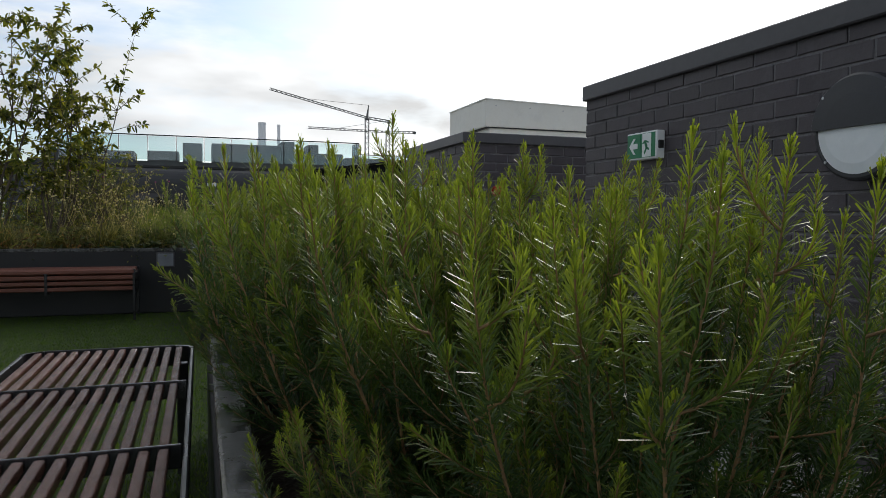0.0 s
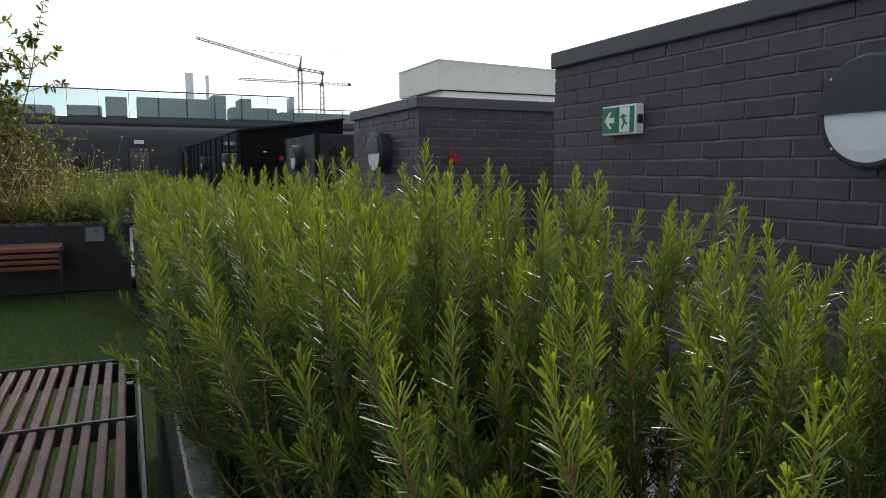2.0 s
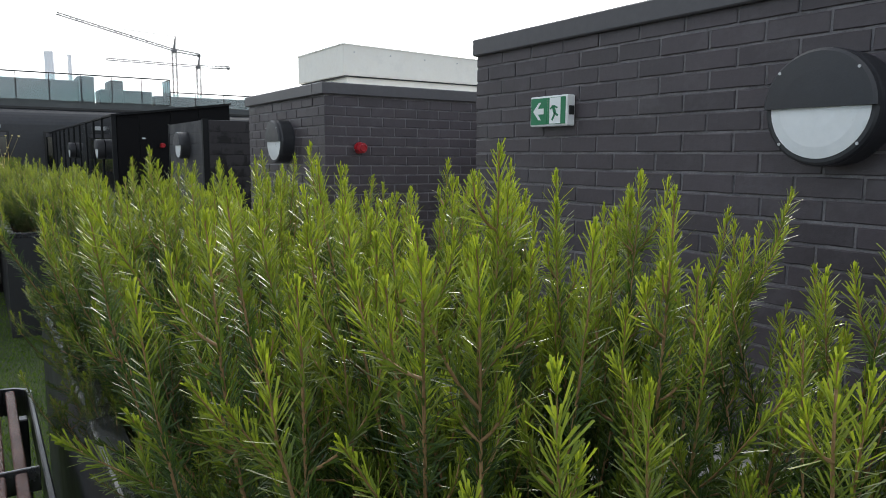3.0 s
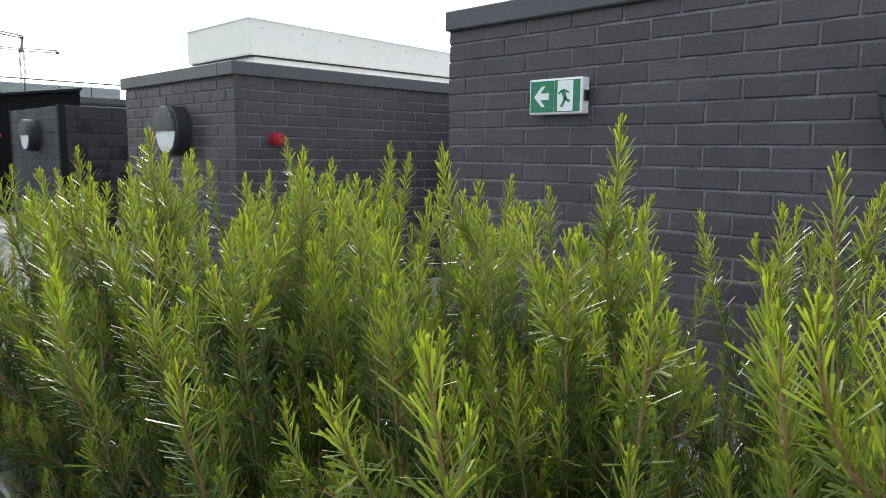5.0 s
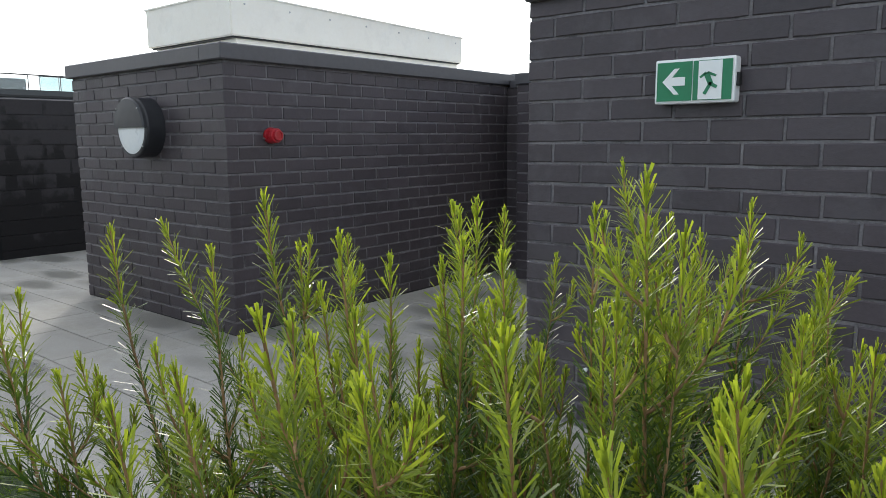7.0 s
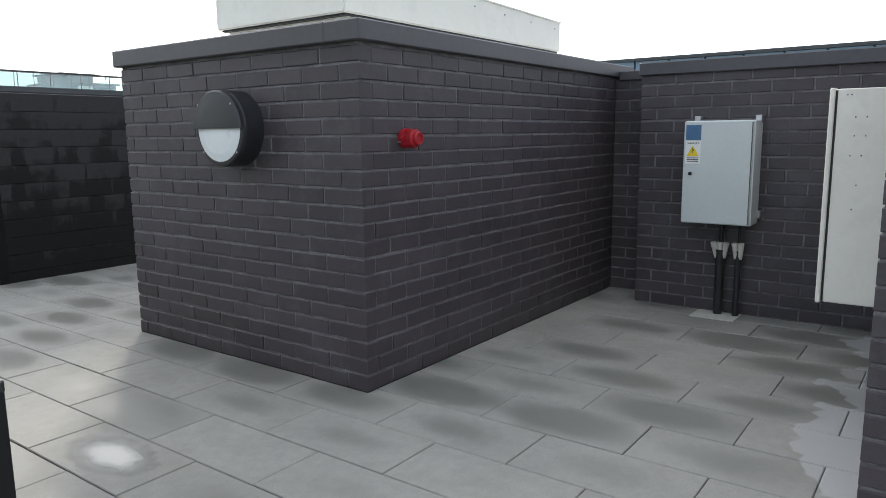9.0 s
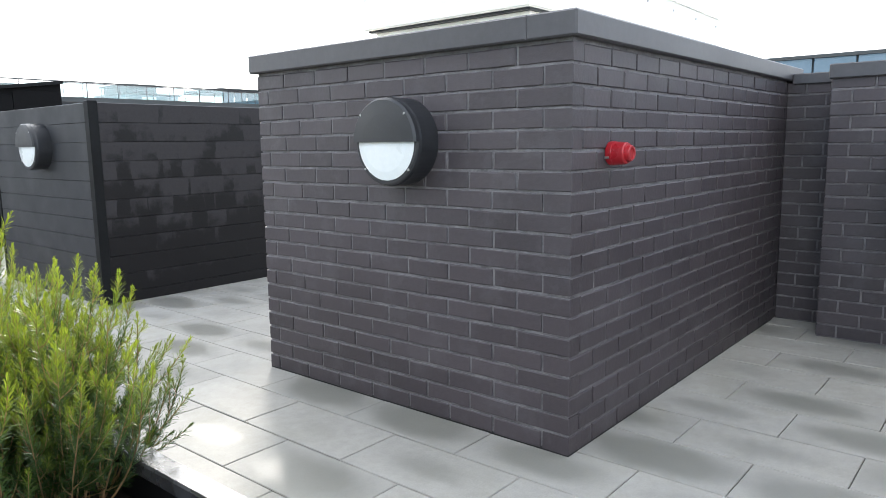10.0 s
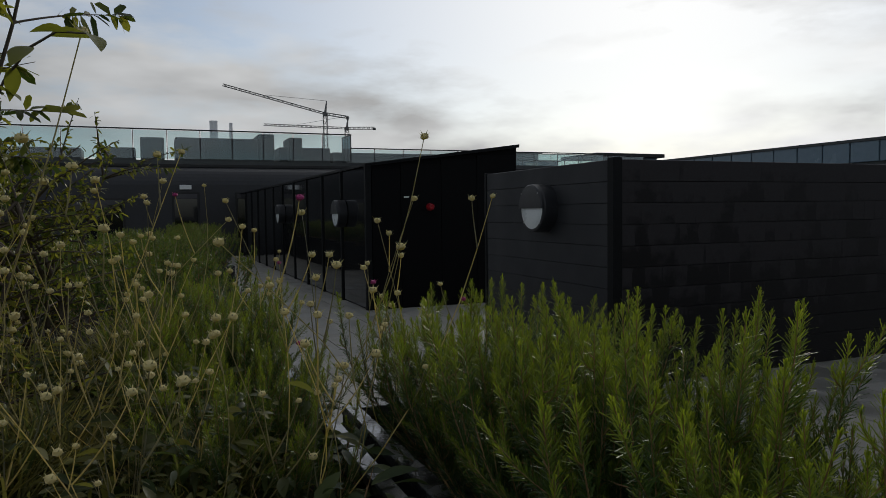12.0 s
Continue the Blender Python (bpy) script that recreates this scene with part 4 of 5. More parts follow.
seat = thing("garden_bench", -3.42, 1.0, 0, "long bench of red hardwood slats before a planter", "bench")
for i in range(3):
    part("seat_slat", boxed(-0.85, -0.17 + i * 0.11, 0.395, 0.80, -0.07 + i * 0.11, 0.425, bevel=0.008), RED_WOOD, seat)
for i in range(4):
    part("back_slat", boxed(-0.85, 0.185, 0.255 + i * 0.046, 0.80, 0.205, 0.288 + i * 0.046, bevel=0.006), RED_WOOD, seat)
for i in range(4):
    part("front_slat", boxed(-0.85, -0.205, 0.255 + i * 0.046, 0.80, -0.185, 0.288 + i * 0.046, bevel=0.006), RED_WOOD, seat)
for x in (-0.84, 0.14, 0.79):
    part("support", boxed(x, -0.21, 0.23, x + 0.022, 0.21, 0.40, bevel=0.003), FRAME, seat)
for x in (-0.84, 0.79):
    for y in (-0.20, 0.18):
        part("leg", boxed(x, y, 0, x + 0.022, y + 0.022, 0.43, bevel=0.003), FRAME, seat)


# ---- rosemary ----
def rosemary(seed, stems, spread, tall, wide, pale=1.0, node=0.0036, low_share=0.8):
    """A bush: upright shoots, bare and woody below, set with crosswise tufts of narrow leaves above, paler and closer at the tips."""
    rng = np.random.default_rng(seed)
    n, k = stems, 10
    s = np.linspace(0, 1, k)
    base = rng.uniform(-1, 1, (n, 2)) * spread * 0.8
    lean = np.clip(base / spread * 0.52 + rng.normal(0, 0.16, (n, 2)), -0.6, 0.6)
    high = tall * np.where(rng.random(n) < 0.4, rng.uniform(0.84, 1.0, n), rng.uniform(0.5, 0.86, n)) * (1 - 0.15 * (np.abs(base) / spread).max(1) ** 2)
    lines = np.zeros((n, k, 3))
    curl = rng.normal(0, 0.03, (n, 2))
    for a in range(2):
        lines[:, :, a] = base[:, a:a + 1] + high[:, None] * (lean[:, a:a + 1] * s * (1.45 - 0.6 * s) + curl[:, a:a + 1] * np.sin(s * 5.0) * s)
    lines[:, :, 2] = high[:, None] * (s * (0.85 + 0.15 * s))
    rad = (0.0022 * (1 - s) + 0.0007)[None] * rng.uniform(0.7, 1.2, (n, 1))
    # outer shoots that spread over the edge and turn up
    low = int(n * low_share)
    d = rng.uniform(0, 2 * np.pi, low)
    reach = rng.uniform(0.09, 0.25, low)[:, None]
    st = np.c_[np.cos(d), np.sin(d)] * spread * rng.uniform(0.55, 0.85, (low, 1))
    hang = np.zeros((low, k, 3))
    hang[:, :, 0] = st[:, :1] + np.cos(d)[:, None] * reach * s
    hang[:, :, 1] = st[:, 1:] + np.sin(d)[:, None] * reach * s
    hang[:, :, 2] = rng.uniform(0.04, 0.22, (low, 1)) + reach * (0.25 * s + 0.7 * s ** 2) * rng.uniform(0.3, 1.2, (low, 1))
    # side shoots that leave the stem and grow up beside it
    m = int(n * 4.8)
    who, where = rng.integers(0, n, m), rng.uniform(0.22, 0.90, m)
    at = np.array([[np.interp(w, s, lines[i, :, a]) for a in range(3)] for i, w in zip(who, where)])
    out = unit(np.c_[rng.normal(0, 1, (m, 2)), rng.uniform(0.3, 0.8, m)])
    length = np.where(rng.random(m) < 0.7, rng.uniform(0.03, 0.075, m), rng.uniform(0.07, 0.16, m)) * (1.1 - 0.4 * where)
    kk = s[None, :, None]
    side = at[:, None] + (out[:, None] * (kk - 0.45 * kk ** 2) + np.array([0, 0, 1.0]) * kk ** 2 * 0.62) * length[:, None, None]
    rad2 = (0.0009 * (1 - s) + 0.0006)[None] * np.ones((m + low, 1))
    all_lines, all_rad = np.concatenate([lines, hang, side]), np.concatenate([rad, rad2])
    tv, tf = tubes(all_lines, all_rad, 5)
    long = np.linalg.norm(np.diff(all_lines, axis=1), axis=2).sum(1)
    leafy = np.where(np.arange(len(all_lines)) < n, 0.70, 0.95)
    nodes = np.maximum(6, (long * leafy / node).astype(int))
    owner = np.repeat(np.arange(len(all_lines)), nodes)
    order = np.concatenate([np.arange(c) for c in nodes])
    from_tip = (order + rng.uniform(0, 0.5, len(order))) * node * np.where(order < 6, 0.8, 1.0)
    # a tuft at every node: a pair of long leaves, and shorter ones in their axils
    tuft = 5
    owner, order, from_tip = np.repeat(owner, tuft), np.repeat(order, tuft), np.repeat(from_tip, tuft)
    place = np.tile(np.arange(tuft), len(order) // tuft)
    keep = rng.random(len(order)) < np.where(place < 2, 0.97, np.where(from_tip < 0.02, 0.95, 0.80))
    owner, order, from_tip, place = owner[keep], order[keep], from_tip[keep], place[keep]
    u = np.clip(1 - from_tip / long[owner], 0.02, 0.999)
    f = u * (k - 1)
    i0 = np.minimum(f.astype(int), k - 2)
    w = (f - i0)[:, None]
    p = all_lines[owner, i0] * (1 - w) + all_lines[owner, i0 + 1] * w
    tang = unit(all_lines[owner, i0 + 1] - all_lines[owner, i0])
    ref = unit(np.cross(tang, np.array([0.31, 0.87, 0.17])))
    ref2 = np.cross(tang, ref)
    ang = (owner * 1.7 + order * (np.pi / 2 + 0.13) + place * np.pi + np.where(place > 1, rng.normal(0, 0.75, len(u)), rng.normal(0, 0.16, len(u))))[:, None]
    radial = ref * np.cos(ang) + ref2 * np.sin(ang)
    wide_open = np.clip(9 + from_tip * 900, 9, 48)
    open_angle = np.radians(wide_open * np.where(place > 1, 0.72, 1.0) + rng.normal(0, 7, len(u)) + 25 * (rng.random(len(u)) < 0.05))[:, None]
    ahead = unit(tang * np.cos(open_angle) + radial * np.sin(open_angle))
    sidew = unit(np.cross(ahead, tang) + rng.normal(0, 0.25, ahead.shape))
    size = np.clip(0.010 + from_tip * 0.5, 0.010, 0.0225) * np.where(place > 1, 0.76, 1.0) * rng.uniform(0.78, 1.12, len(u))
    nv, nf = quads(p, ahead, sidew, size, wide * rng.uniform(0.8, 1.2, len(u)), bend=radial * size[:, None] * rng.uniform(-0.06, 0.16, (len(u), 1)))
    # young tips paler; the height terms paint shade into needles lower in the bush
    bright = np.clip(1 - from_tip / 0.11, 0, 1) * np.clip((p[:, 2] / tall - 0.26) / 0.48, 0.06, 1)
    bright = np.clip(bright * 0.85 + 0.14 * np.clip(p[:, 2] / tall, 0, 1) ** 2, 0, 1) * pale
    t = thing("rosemary_bush", 0, 0, 0, "dense green rosemary bush with pale young tips", "rosemary", group="rosemary bushes")
    meshed("branchwork", arrays("branchwork", tv, tf), STEM, t, "thin woody brown stems", smooth=True)
    tagged(meshed("foliage", arrays("foliage", nv, nf, ("bright", np.repeat(bright, 4))), NEEDLE, t, "narrow needle leaves"), kind="stuff")
    return t


BUSHES = [rosemary(11 + i, 66, 0.20, 0.51, 0.00165) for i in range(4)]
HEDGES = [rosemary(31 + i, 46, 0.27, 0.46, 0.0040, 0.45, node=0.014) for i in range(2)]
rb = random.Random(5)


def plant_bush(kinds, count, x, y, sc, turn, up=1.0):
    if count < len(kinds):
        ob = kinds[count]
        ob.matrix_basis = pose(x, y, 0.485, 0, 0, turn)
    else:
        ob = copy_thing(kinds[count % len(kinds)], pose(x, y, 0.485, 0, 0, turn))
    ob.scale = (sc, sc, sc * up)


near = [(-1.62, -4.90, 1.0), (-1.68, -4.58, 1.04)] + [(-1.755 + rb.uniform(-0.02, 0.02), y + rb.uniform(-0.03, 0.03), rb.uniform(0.96, 1.07) + 0.07 * (y > -3.7)) for y in np.arange(-4.45, -2.82, 0.31)]
near += [(-1.77, 0.13, 0.86), (-1.80, 0.36, 0.92), (-1.82, 0.62, 0.94)] + [(-1.81 + rb.uniform(-0.03, 0.03), y + rb.uniform(-0.03, 0.03), rb.uniform(0.96, 1.06)) for y in np.arange(0.96, 2.05, 0.31)]
near += [(-2.42, 1.72, 0.72), (-2.44, 2.05, 0.74), (-2.44, 2.4, 0.84), (-2.42, 2.75, 0.9), (-2.42, 3.1, 0.9)]
for j, (x, y, sc) in enumerate(near):
    plant_bush(BUSHES, j, x, y, sc, rb.choice((0, 90, 180, 270)) + rb.uniform(-10, 10), rb.uniform(0.96, 1.06))
plant_bush(BUSHES, 4, -1.80, -4.92, 0.60, 40, 0.85)
plant_bush(BUSHES, 5, -1.66, -3.95, 0.85, 200)
for j, y in enumerate(np.arange(-4.07, -2.7, 0.34)):
    plant_bush(BUSHES, 4 + j, -1.915 + rb.uniform(-0.02, 0.02), y, rb.uniform(0.54, 0.66), rb.uniform(0, 360), 0.85)
for j, (x, y) in enumerate(((-1.66, 0.17), (-1.68, 0.5), (-1.68, 0.9), (-1.66, 1.35), (-1.67, 1.75))):
    plant_bush(BUSHES, 4 + j, x, y, rb.uniform(0.74, 0.84), rb.uniform(0, 360), 0.9)
far = [(-2.45 + rb.uniform(-0.06, 0.06), y, rb.uniform(0.7, 0.85)) for y in np.arange(3.5, 3.9, 0.4)]
for y in np.arange(4.2, 7.2, 0.55):
    far += [(-2.55 + rb.uniform(-0.1, 0.1), y, rb.uniform(0.9, 1.2)), (-3.2 + rb.uniform(-0.15, 0.15), y + 0.2, rb.uniform(1.0, 1.35)), (-4.0 + rb.uniform(-0.2, 0.2), y, rb.uniform(1.0, 1.4))]
for y in np.arange(8.6, 12.8, 0.62):
    far += [(-2.1 + rb.uniform(-0.05, 0.05), y, rb.uniform(0.95, 1.15)), (-2.8 + rb.uniform(-0.05, 0.05), y, rb.uniform(0.95, 1.15))]
for y in np.arange(14.2, 19.4, 0.42):
    far += [(-1.75 + rb.uniform(-0.05, 0.05), y, rb.uniform(1.0, 1.2))]
for j, (x, y, sc) in enumerate(far):
    plant_bush(HEDGES, j, x, y, sc, rb.uniform(0, 360))


# ---- lawn blades ----
rng = np.random.default_rng(3)
n = 150000
px = np.where(rng.random(n) < 0.88, rng.uniform(-4.2, -2.08, n), rng.uniform(-2.08, -1.41, n))
py = np.where(px < -2.08, 1.27 - 5.4 * rng.random(n) ** 0.8, rng.uniform(-2.6, -0.4, n))
lean = np.c_[rng.normal(0, 0.6, (n, 2)), np.ones(n)]
sidev = unit(np.c_[rng.normal(0, 1, (n, 2)), np.zeros(n)])
v, f = quads(np.c_[px, py, np.full(n, -0.006)], unit(lean), sidev, rng.uniform(0.007, 0.017, n), rng.uniform(0.0018, 0.0032, n), np.zeros((n, 3)))
turf = meshed("turf_blades", arrays("turf_blades", v, f), TURF)
tagged(turf, "short green turf blades on the lawn", "grass", kind="stuff")


# ---- wild planting ----
def grass_clump(seed, blades, tall):
    rng = np.random.default_rng(seed)
    n, k = blades, 6
    s = np.linspace(0, 1, k)
    d = rng.uniform(0, 2 * np.pi, n)
    out = rng.uniform(0.1, 0.75, n) * tall
    h = tall * rng.uniform(0.5, 1.0, n)
    base = rng.normal(0, 0.05, (n, 2))
    line = np.zeros((n, k, 3))
    line[:, :, 0] = base[:, :1] + (np.cos(d) * out)[:, None] * s ** 1.8
    line[:, :, 1] = base[:, 1:] + (np.sin(d) * out)[:, None] * s ** 1.8
    line[:, :, 2] = h[:, None] * (s - 0.28 * s ** 3)
    wid = (rng.uniform(0.003, 0.007, n)[:, None] * np.array([0.8, 1, 1, 0.85, 0.55, 0.06]))[..., None]
    sd = np.stack([-np.sin(d), np.cos(d), 0 * d], -1)[:, None]
    v = np.stack([line - sd * wid / 2, line + sd * wid / 2], 2)
    idx = np.arange(n * k * 2).reshape(n, k, 2)
    q = np.stack([idx[:, :-1, 0], idx[:, :-1, 1], idx[:, 1:, 1], idx[:, 1:, 0]], -1).reshape(-1, 4)
    return arrays("blade_tuft", v.reshape(-1, 3), q)


def leafy_clump(seed, leaves, spread, tall, size):
    rng = np.random.default_rng(seed)
    n = leaves
    r = spread * np.sqrt(rng.random(n))
    a = rng.uniform(0, 2 * np.pi, n)
    p = np.c_[r * np.cos(a), r * np.sin(a), tall * rng.random(n) ** 0.8 * (1 - 0.5 * (r / spread) ** 2)]
    ahead = unit(np.c_[np.cos(a) + rng.normal(0, 0.7, n), np.sin(a) + rng.normal(0, 0.7, n), rng.normal(0.35, 0.5, n)])
    sd = unit(np.cross(ahead, rng.normal(0, 0.4, (n, 3)) + np.array([0, 0, 1.0])))
    ln = size * rng.uniform(0.5, 1.3, n)
    v, f = broad(p, ahead, sd, ln, ln * rng.uniform(0.2, 0.4, n), np.array([0, 0, -1.0]) * ln[:, None] * 0.3)
    return arrays("leafage", v, f)


def flower_plant(seed, stalks, tall, pink, label, leafy=True):
    """Dry branching stalks that end in round seed heads."""
    rng = np.random.default_rng(seed)
    t = thing("scabious_plant", 0, 0, 0, label, "wild flower", group="seeding scabious plants")
    k = 8
    s = np.linspace(0, 1, k)
    lines, tips = [], []
    for i in range(stalks):
        b = rng.normal(0, 0.05, 2)
        d = np.clip(rng.normal(0, 0.36, 2), -0.5, 0.5)
        h = tall * rng.uniform(0.55, 1.05)
        c = rng.normal(0, 0.09, 2)
        ln = np.c_[b[0] + h * (d[0] * s + c[0] * np.sin(3.5 * s)), b[1] + h * (d[1] * s + c[1] * np.sin(3.0 * s)), h * s]
        lines.append(ln), tips.append(ln[-1])
        for j in range(rng.integers(1, 4)):
            q = ln[rng.integers(3, 7)]
            dd = np.array([*rng.normal(0, 0.42, 2), 1.0])
            e = rng.uniform(0.10, 0.26) * tall
            ln2 = q + (dd * np.array([1, 1, 0.9]))[None] * s[:, None] * e
            ln2[:, :2] -= (dd[:2] * e * 0.3) * (s ** 2)[:, None]
            lines.append(ln2), tips.append(ln2[-1])
    lines = np.array(lines)
    tv, tf = tubes(lines, (0.0017 - 0.0009 * s)[None] * np.ones((len(lines), 1)), 5)
    meshed("stalk_growth", arrays("stalk_growth", tv, tf), DRY, t, "dry pale stalks")
    for i, p in enumerate(tips):
        r = rng.uniform(0.0060, 0.0098)
        bm = bmesh.new()
        bmesh.ops.create_icosphere(bm, subdivisions=2, radius=r, matrix=Matrix.Translation(p) @ Matrix.Diagonal((1, 1, 0.8, 1)))
        for vtx in bm.verts:
            o = vtx.co - Vector(p)
            vtx.co = Vector(p) + o * (1 + 0.28 * noise.noise(vtx.co * 400))
        for q in range(14):
            a = 2 * math.pi * q / 7
            w = Vector((math.cos(a), math.sin(a), 0.1 if q < 7 else 0.9))
            sd = Vector((-math.sin(a), math.cos(a), 0)) * r * 0.22
            o = Vector(p) + Vector((0, 0, -r * 0.45))
            vs = [bm.verts.new(o + w * r * 0.6 + sd), bm.verts.new(o + w * r * 0.6 - sd), bm.verts.new(o + w * r * rng.uniform(1.4, 2.0))]
            bm.faces.new(vs)
        is_pink = i in pink
        part("seed_head", bm, PINK if is_pink else HEAD, t, "magenta flower" if is_pink else "")
    if leafy:
        tagged(meshed("leafage", leafy_clump(seed + 50, 90, 0.16, tall * 0.45, 0.06), WILD, t, "soft green leaves"), kind="stuff")
    return t


def tall_shrub(x, y, z, seed, stems, tall, spread, leaves, size, label, lean=(0, 0)):
    rng = np.random.default_rng(seed)
    t = thing("shrub", x, y, z, label, "shrub")
    k = 12
    s = np.linspace(0, 1, k)
    lines, rad = [], []
    for i in range(stems):
        d = rng.normal(0, spread, 2) + np.array(lean)
        h = tall * rng.uniform(0.65, 1.0)
        c = rng.normal(0, 0.05, 2)
        b = rng.normal(0, 0.05, 2)
        ln = np.c_[b[0] + h * (d[0] * s ** 1.3 + c[0] * np.sin(4 * s)), b[1] + h * (d[1] * s ** 1.3 + c[1] * np.sin(5 * s)), h * s]
        lines.append(ln), rad.append((0.013 * (1 - s) + 0.002) * rng.uniform(0.7, 1.1))
    main = len(lines)
    for i in range(main):
        for j in range(18):
            w = rng.integers(3, k)
            q = lines[i][w]
            dd = unit(np.array([*rng.normal(0, 0.8, 2), rng.uniform(0.2, 1.0)]))
            e = rng.uniform(0.16, 0.5) * min(1.0, tall)
            lines.append(q + dd * s[:, None] * e + np.array([0, 0, -0.12]) * (s ** 2)[:, None] * e), rad.append(0.0035 * (1 - s) + 0.001)
    lines, rad = np.array(lines), np.array(rad)
    tv, tf = tubes(lines, rad, 6)
    meshed("trunk", arrays("trunk", tv, tf), BARK, t, "several thin grey-brown stems")
    n = leaves
    who = np.where(rng.random(n) < 0.93, rng.integers(main, len(lines), n), rng.integers(0, main, n))
    u = np.where(who < main, rng.uniform(0.6, 1, n), rng.uniform(0.3, 1, n))
    f = u * (k - 1)
    i0 = np.minimum(f.astype(int), k - 2)
    w = (f - i0)[:, None]
    p = lines[who, i0] * (1 - w) + lines[who, i0 + 1] * w
    tang = unit(lines[who, i0 + 1] - lines[who, i0])
    ahead = unit(tang * 0.5 + rng.normal(0, 0.6, (n, 3)) + np.array([0, 0, -0.15]))
    sd = unit(np.cross(ahead, rng.normal(0, 0.6, (n, 3)) + np.array([0, 0, 1.0])))
    ln = size * rng.uniform(0.6, 1.25, n)
    v, fc = strips(p, ahead, sd, ln, ln * rng.uniform(0.25, 0.40, n), bend=np.array([0, 0, -1.0]) * ln[:, None] * rng.uniform(0, 0.35, (n, 1)))
    tagged(meshed("crown", arrays("crown", v, fc), SHRUB, t, "small yellowing green leaves"), kind="stuff")
    return t


SOILZ = 0.47
tall_shrub(-3.50, 2.6, SOILZ, 21, 8, 2.4, 0.14, 4300, 0.072, "tall airy shrub with yellowing green leaves", lean=(0.06, -0.02))
tall_shrub(-4.1, 2.3, SOILZ, 22, 7, 2.45, 0.14, 3800, 0.072, "tall airy shrub with green leaves")
tall_shrub(-3.0, 3.2, SOILZ, 23, 10, 1.15, 0.22, 7000, 0.028, "bushy golden-green shrub in the planter")
tall_shrub(-3.9, 3.7, SOILZ, 26, 7, 0.75, 0.22, 3000, 0.028, "low golden-green shrub in the planter")
tall_shrub(-3.45, 3.3, SOILZ, 27, 8, 0.95, 0.25, 4600, 0.028, "bushy shrub with dull green leaves")
tall_shrub(-4.4, 3.1, SOILZ, 28, 8, 1.0, 0.25, 4000, 0.028, "bushy shrub with dull green leaves")
tall_shrub(-3.0, 1.95, SOILZ, 24, 6, 0.85, 0.16, 2800, 0.024, "slim shrub with mottled leaves", lean=(0.0, 0.1))
# the arching branch that reaches out over the planter's edge
arch = thing("arching_shrub", -2.98, 1.48, SOILZ, "thin arching branch with large olive leaves", "shrub")
s8 = np.linspace(0, 1, 12)
curve = np.c_[0.33 * s8 ** 1.2, -0.47 * s8 ** 1.3, 0.62 * s8 + 0.45 * np.sin(s8 * 2.1) - 0.13 * s8 ** 3]
tv, tf = tubes(curve[None], (0.0032 * (1 - s8) + 0.0010)[None], 6)
meshed("branch", arrays("branch", tv, tf), BARK, arch, "thin brown branch")
rl = random.Random(4)
for i in range(11):
    u = 0.42 + 0.58 * i / 10
    p0 = np.array([np.interp(u, s8, curve[:, a]) for a in range(3)])
    a = 2.4 * i
    ah = unit(np.array([[math.cos(a), math.sin(a) - 0.4, rl.uniform(-0.9, 0.5)]]))
    ln = np.array([rl.uniform(0.035, 0.05)])
    v, f = broad(p0[None], ah, unit(np.cross(ah, np.array([[0.2, 0.3, 1.0]]))), ln, ln * 0.5, np.array([[0, 0, -0.012]]))
    meshed("leaf", arrays("leaf", v, f), SHRUB, arch)

def stem_tuft(seed, stems, spread, tall):
    rng = np.random.default_rng(seed)
    q = np.linspace(0, 1, 6)
    a = rng.uniform(0, 2 * np.pi, stems)
    out = rng.uniform(0.1, 0.8, stems) * spread
    h = tall * rng.uniform(0.5, 0.95, stems)
    line = np.stack([(np.cos(a) * out)[:, None] * q ** 1.4, (np.sin(a) * out)[:, None] * q ** 1.4, h[:, None] * q], -1)
    v, f = tubes(line, (0.0022 - 0.0014 * q)[None] * np.ones((stems, 1)), 4)
    return arrays("stem_growth", v, f)


low_stems = [stem_tuft(110 + i, 22, 0.24, 0.34) for i in range(2)]
short_stems = stem_tuft(115, 12, 0.13, 0.20)
clumps = [grass_clump(40 + i, 190, 0.50) for i in range(3)]
green = [leafy_clump(60 + i, 480, 0.24, 0.30, 0.055) for i in range(3)]
rg = random.Random(9)
leafs = [leafy_clump(90 + i, 150, 0.2, 0.28, 0.05) for i in range(2)]
bigs = [leafy_clump(70 + i, 60, 0.13, 0.20, 0.085) for i in range(2)]
for i, (x, y) in enumerate(((-2.26, 1.46), (-2.40, 1.42), (-2.24, 1.68), (-2.56, 1.48), (-2.30, 1.95), (-2.75, 1.44), (-2.24, 2.2))):
    ob = thing("broadleaf_perennial", x, y, SOILZ, "broad dull green leaves at the planter rim", "perennial", group="broad-leaved perennials", turn=71 * i)
    tagged(meshed("leafage", bigs[i % 2], BROAD, ob), kind="stuff")
    tagged(meshed("stem_growth", short_stems, STEM, ob, "thin brown stems"), kind="stuff")
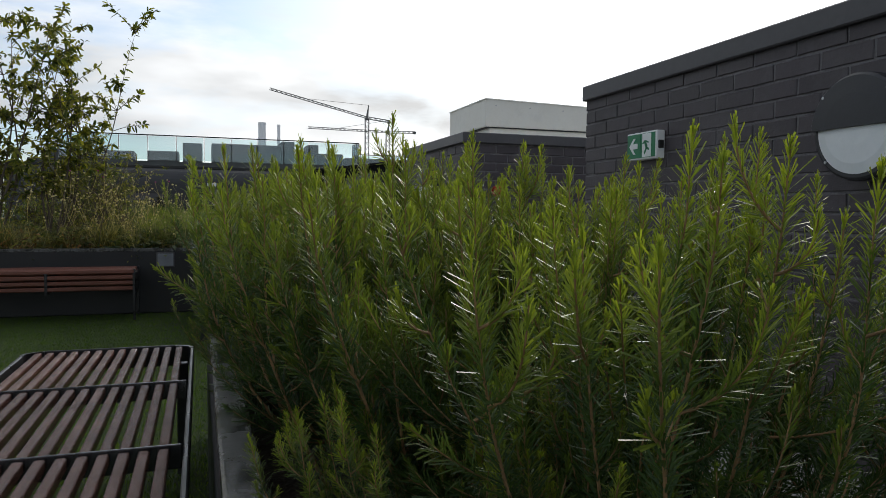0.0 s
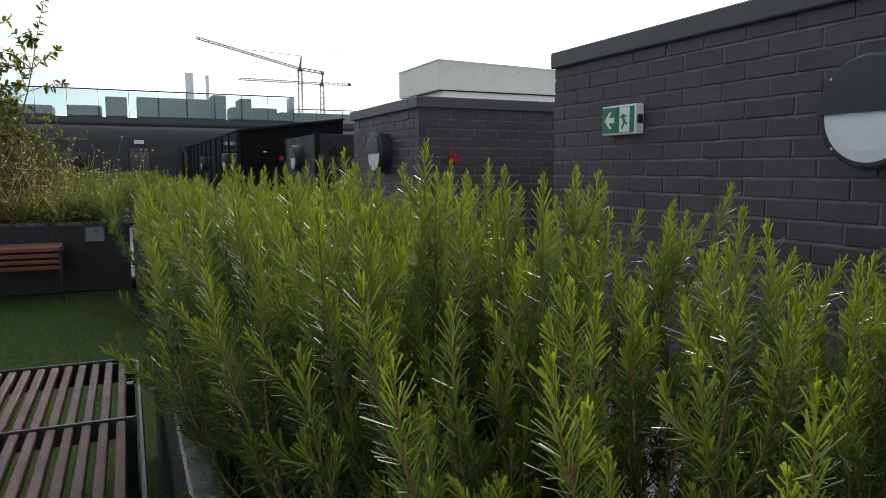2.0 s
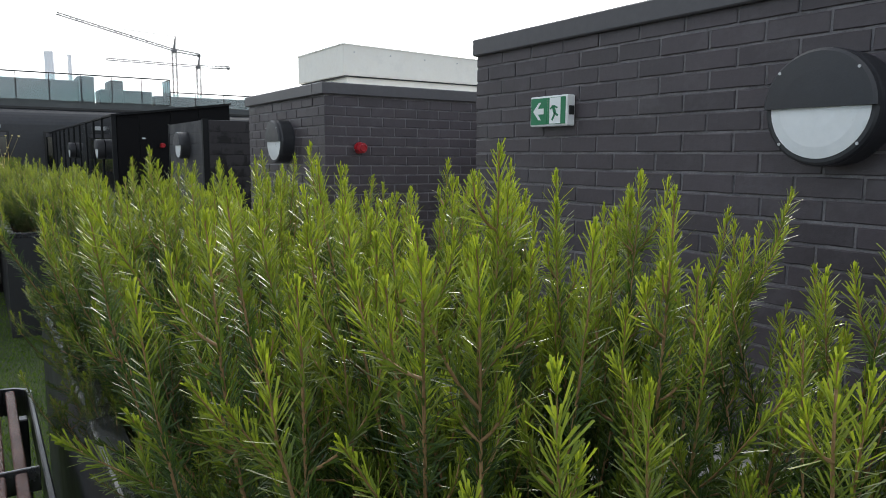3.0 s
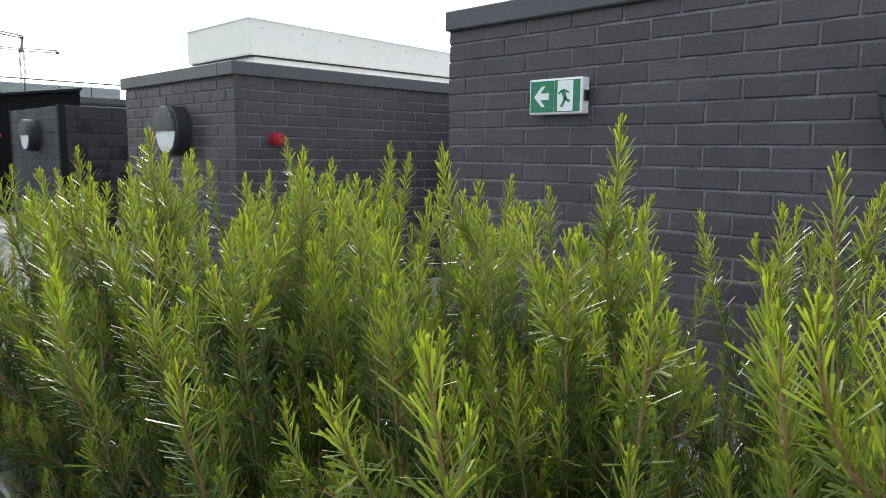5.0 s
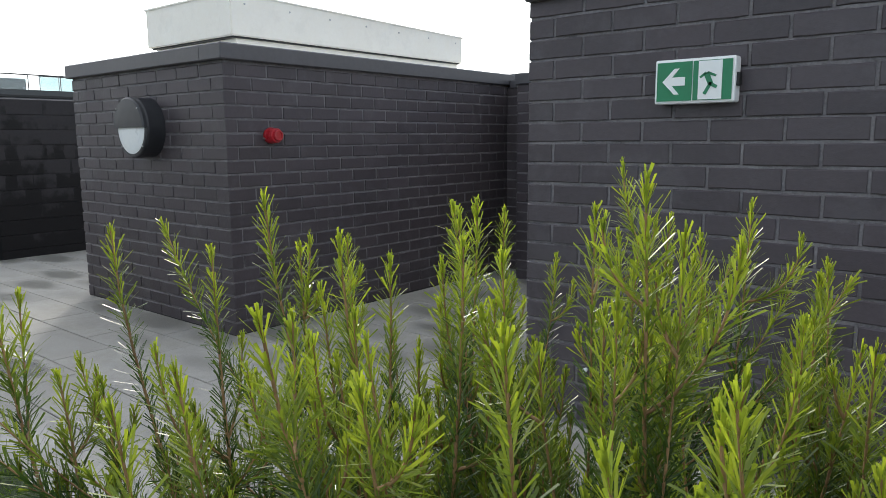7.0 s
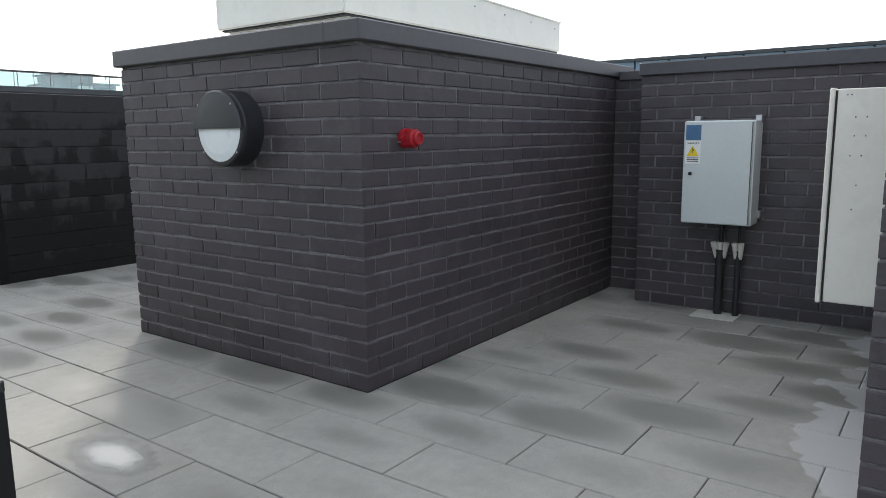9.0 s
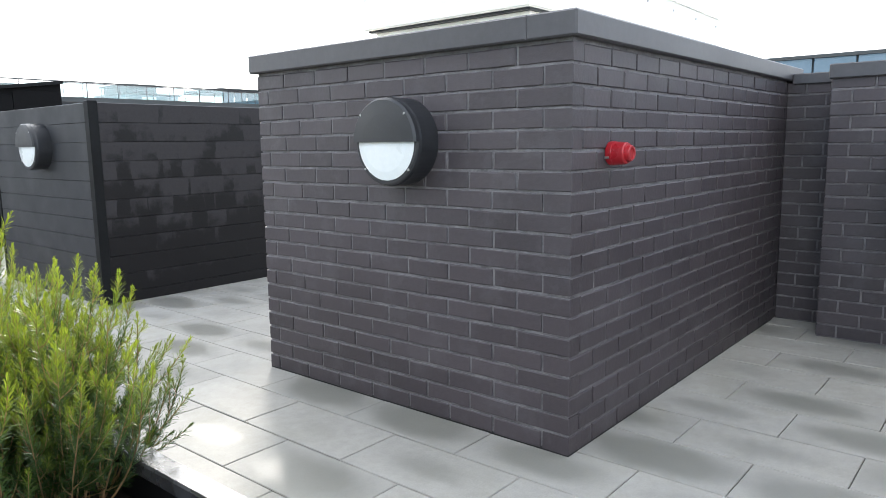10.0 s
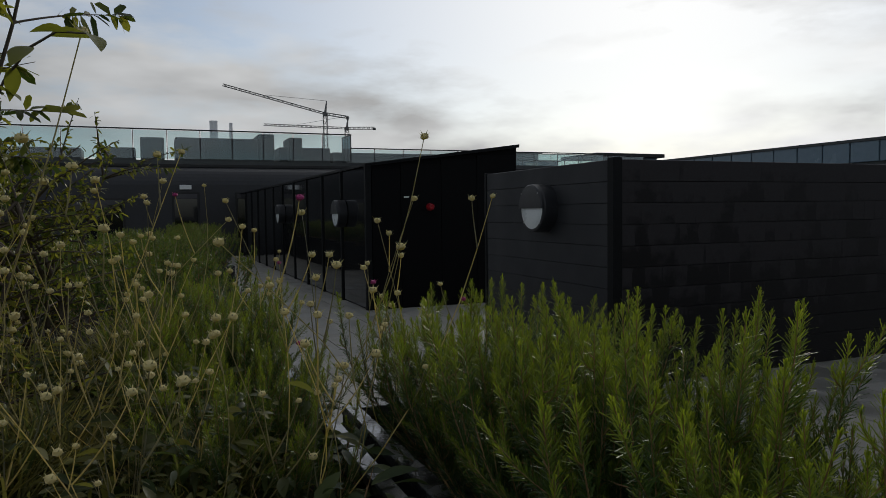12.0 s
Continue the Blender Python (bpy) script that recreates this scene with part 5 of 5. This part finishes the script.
for i in range(95):
    x, y = -2.5 - 3.0 * rg.random() ** 1.2, rg.uniform(1.45, 3.7)
    if rg.random() < 0.36:
        ob = thing("grass_clump", x, y, SOILZ, "arching clump of straw-green grass", "grass clump", group="grass clumps", turn=rg.uniform(0, 360))
        meshed("blade_tuft", rg.choice(clumps), STRAW, ob)
    else:
        ob = thing("leafy_perennial", x, y, SOILZ, "low perennial with withered rusty leaves" if i % 4 == 1 else "low leafy perennial with mixed green leaves", "perennial", group="leafy perennials", turn=rg.uniform(0, 360))
        tagged(meshed("leafage", rg.choice(leafs).copy() if i % 4 == 1 else rg.choice(green), RUSTY if i % 4 == 1 else WILD, ob), kind="stuff")
        tagged(meshed("stem_growth", low_stems[i % 2], DRY, ob, "thin pale stems"), kind="stuff")
    ob.scale = [rg.uniform(0.75, 1.15)] * 3
flowers = [flower_plant(80, 6, 0.80, (1,), "dry scabious with pale seed heads and one magenta flower"), flower_plant(81, 6, 0.84, (), "dry scabious with pale round seed heads"), flower_plant(82, 7, 0.74, (), "dry scabious with small pale seed heads"),
           flower_plant(83, 3, 0.66, (0,), "leafless dry scabious stalks leaning over the planter rim", False)]
fspots = [(-2.36, 1.60), (-2.55, 1.72), (-2.62, 1.45), (-1.98, 1.80), (-2.72, 1.95), (-2.80, 1.52), (-2.9, 1.75), (-2.06, 2.02), (-2.55, 2.05), (-3.02, 1.5), (-3.2, 1.9), (-2.24, 1.50), (-3.45, 1.5), (-2.85, 2.3), (-3.9, 1.7), (-2.2, 2.6), (-2.95, 2.0), (-3.05, 1.7)]
for i, (x, y) in enumerate(fspots):
    m = pose(x, y, SOILZ, 0, 0, 67 * i)
    ob = flowers[i] if i < 4 else copy_thing(flowers[i % 4], m)
    ob.matrix_basis = m
    ob.scale = [rg.uniform(0.85, 1.1)] * 3

# ---- puddle ----
bm = bmesh.new()
ring = []
for i in range(64):
    a = 2 * math.pi * i / 64
    q = 1 + 0.30 * noise.noise(Vector((1.7 * math.cos(a), 1.7 * math.sin(a), 4.0))) + 0.10 * noise.noise(Vector((6 * math.cos(a), 6 * math.sin(a), 1.0)))
    ring.append(bm.verts.new((0.135 * q * math.copysign(abs(math.cos(a)) ** 0.7, math.cos(a)), 0.270 * q * math.copysign(abs(math.sin(a)) ** 0.7, math.sin(a)), 0)))
bm.faces.new(ring)
puddle = part("puddle", bm, WATER)
puddle.location = (-0.985, 0.35, 0.003)
tagged(puddle, "shallow puddle of rainwater on one paving slab", "puddle", kind="structure")

# ---- bricks, one by one ----
brick_face(wall_2, 0, 1.778, -90, 20, 1.778, 3.0, 0, (0.116, 0.230), shared=True, from_end=True, corner_deep=0.071)
brick_face(wall_2, 0, 0, 0, 20, 2.66, 1.25, 1, (0.076, 0.179), pitch=0.2115, shared=True, corner_deep=0.111)
brick_face(wall_1, W1X, W1Y, -90, 21, 5.0, 2.7, 1, (0.1075, 0.222), base=0.020)
brick_face(wall_3, W3X, -0.31, -90, 20, 1.52, 3.0, 0, (0.1075, 0.220))
brick_face(wall_3, 2.655, 0.0, -90, 20, 0.30, 3.0, 1, (0.1075, 0.220))

# ---- paving slabs, one by one ----
def slab_mesh():
    x, y, c = 0.1472, 0.2982, 0.003
    v = [(sx * x, sy * y, -0.04) for sx, sy in ((-1, -1), (1, -1), (1, 1), (-1, 1))] + [(sx * x, sy * y, -c) for sx, sy in ((-1, -1), (1, -1), (1, 1), (-1, 1))] + [(sx * (x - c), sy * (y - c), 0) for sx, sy in ((-1, -1), (1, -1), (1, 1), (-1, 1))]
    f = [(8, 9, 10, 11)] + [(i, (i + 1) % 4, 4 + (i + 1) % 4, 4 + i) for i in range(4)] + [(4 + i, 4 + (i + 1) % 4, 8 + (i + 1) % 4, 8 + i) for i in range(4)]
    me = bpy.data.meshes.new("slab")
    me.from_pydata(v, [], f)
    me.materials.append(PAVING)
    return me


pavement = thing("pavement", 0, 0, 0, "pale wet concrete slab paving on the roof", "paving", kind="structure")
part("bed", boxed(-1.398, -9, -0.06, 4.4, 20.5, -0.025), BASE, pavement)
part("bed", boxed(-2.3, 1.3, -0.058, -1.399, 20.5, -0.026), BASE, pavement)
SLAB = slab_mesh()
rs = random.Random(2)
rest = bmesh.new()
for c in range(-7, 13):
    for r in range(-14, 36):
        x, y = -0.235 + 0.3 * c + 0.15, -1.146 + 0.6 * r + (0.3 if c % 2 else 0.0)
        if c < -4 and y < 1.7:
            continue
        if (x > 0.2 and y < -2.2) or (0.2 < x < 2.7 and 0.3 < y < 1.5) or (x > 0.35 and 4.3 < y < 5.5) or (x > 0.0 and y > 8.5) or y < -4.2 or (x > 2.85 and y < 0.1):
            continue
        m = pose(x, y, rs.uniform(-0.0012, 0.0012), rs.uniform(-0.12, 0.12), rs.uniform(-0.15, 0.15), 0)
        if (-2.4 < y < 4.3 and x < 2.5) or (x < -0.2 and c > -7 and y < 16):
            ob = new("slab", SLAB)
            ob.parent, ob.matrix_basis = pavement, m
        else:
            n0 = len(rest.verts)
            rest.from_mesh(SLAB)
            rest.verts.ensure_lookup_table()
            bmesh.ops.transform(rest, matrix=m, verts=rest.verts[n0:])
tagged(part("slab_rest", rest, PAVING, pavement), kind="stuff")
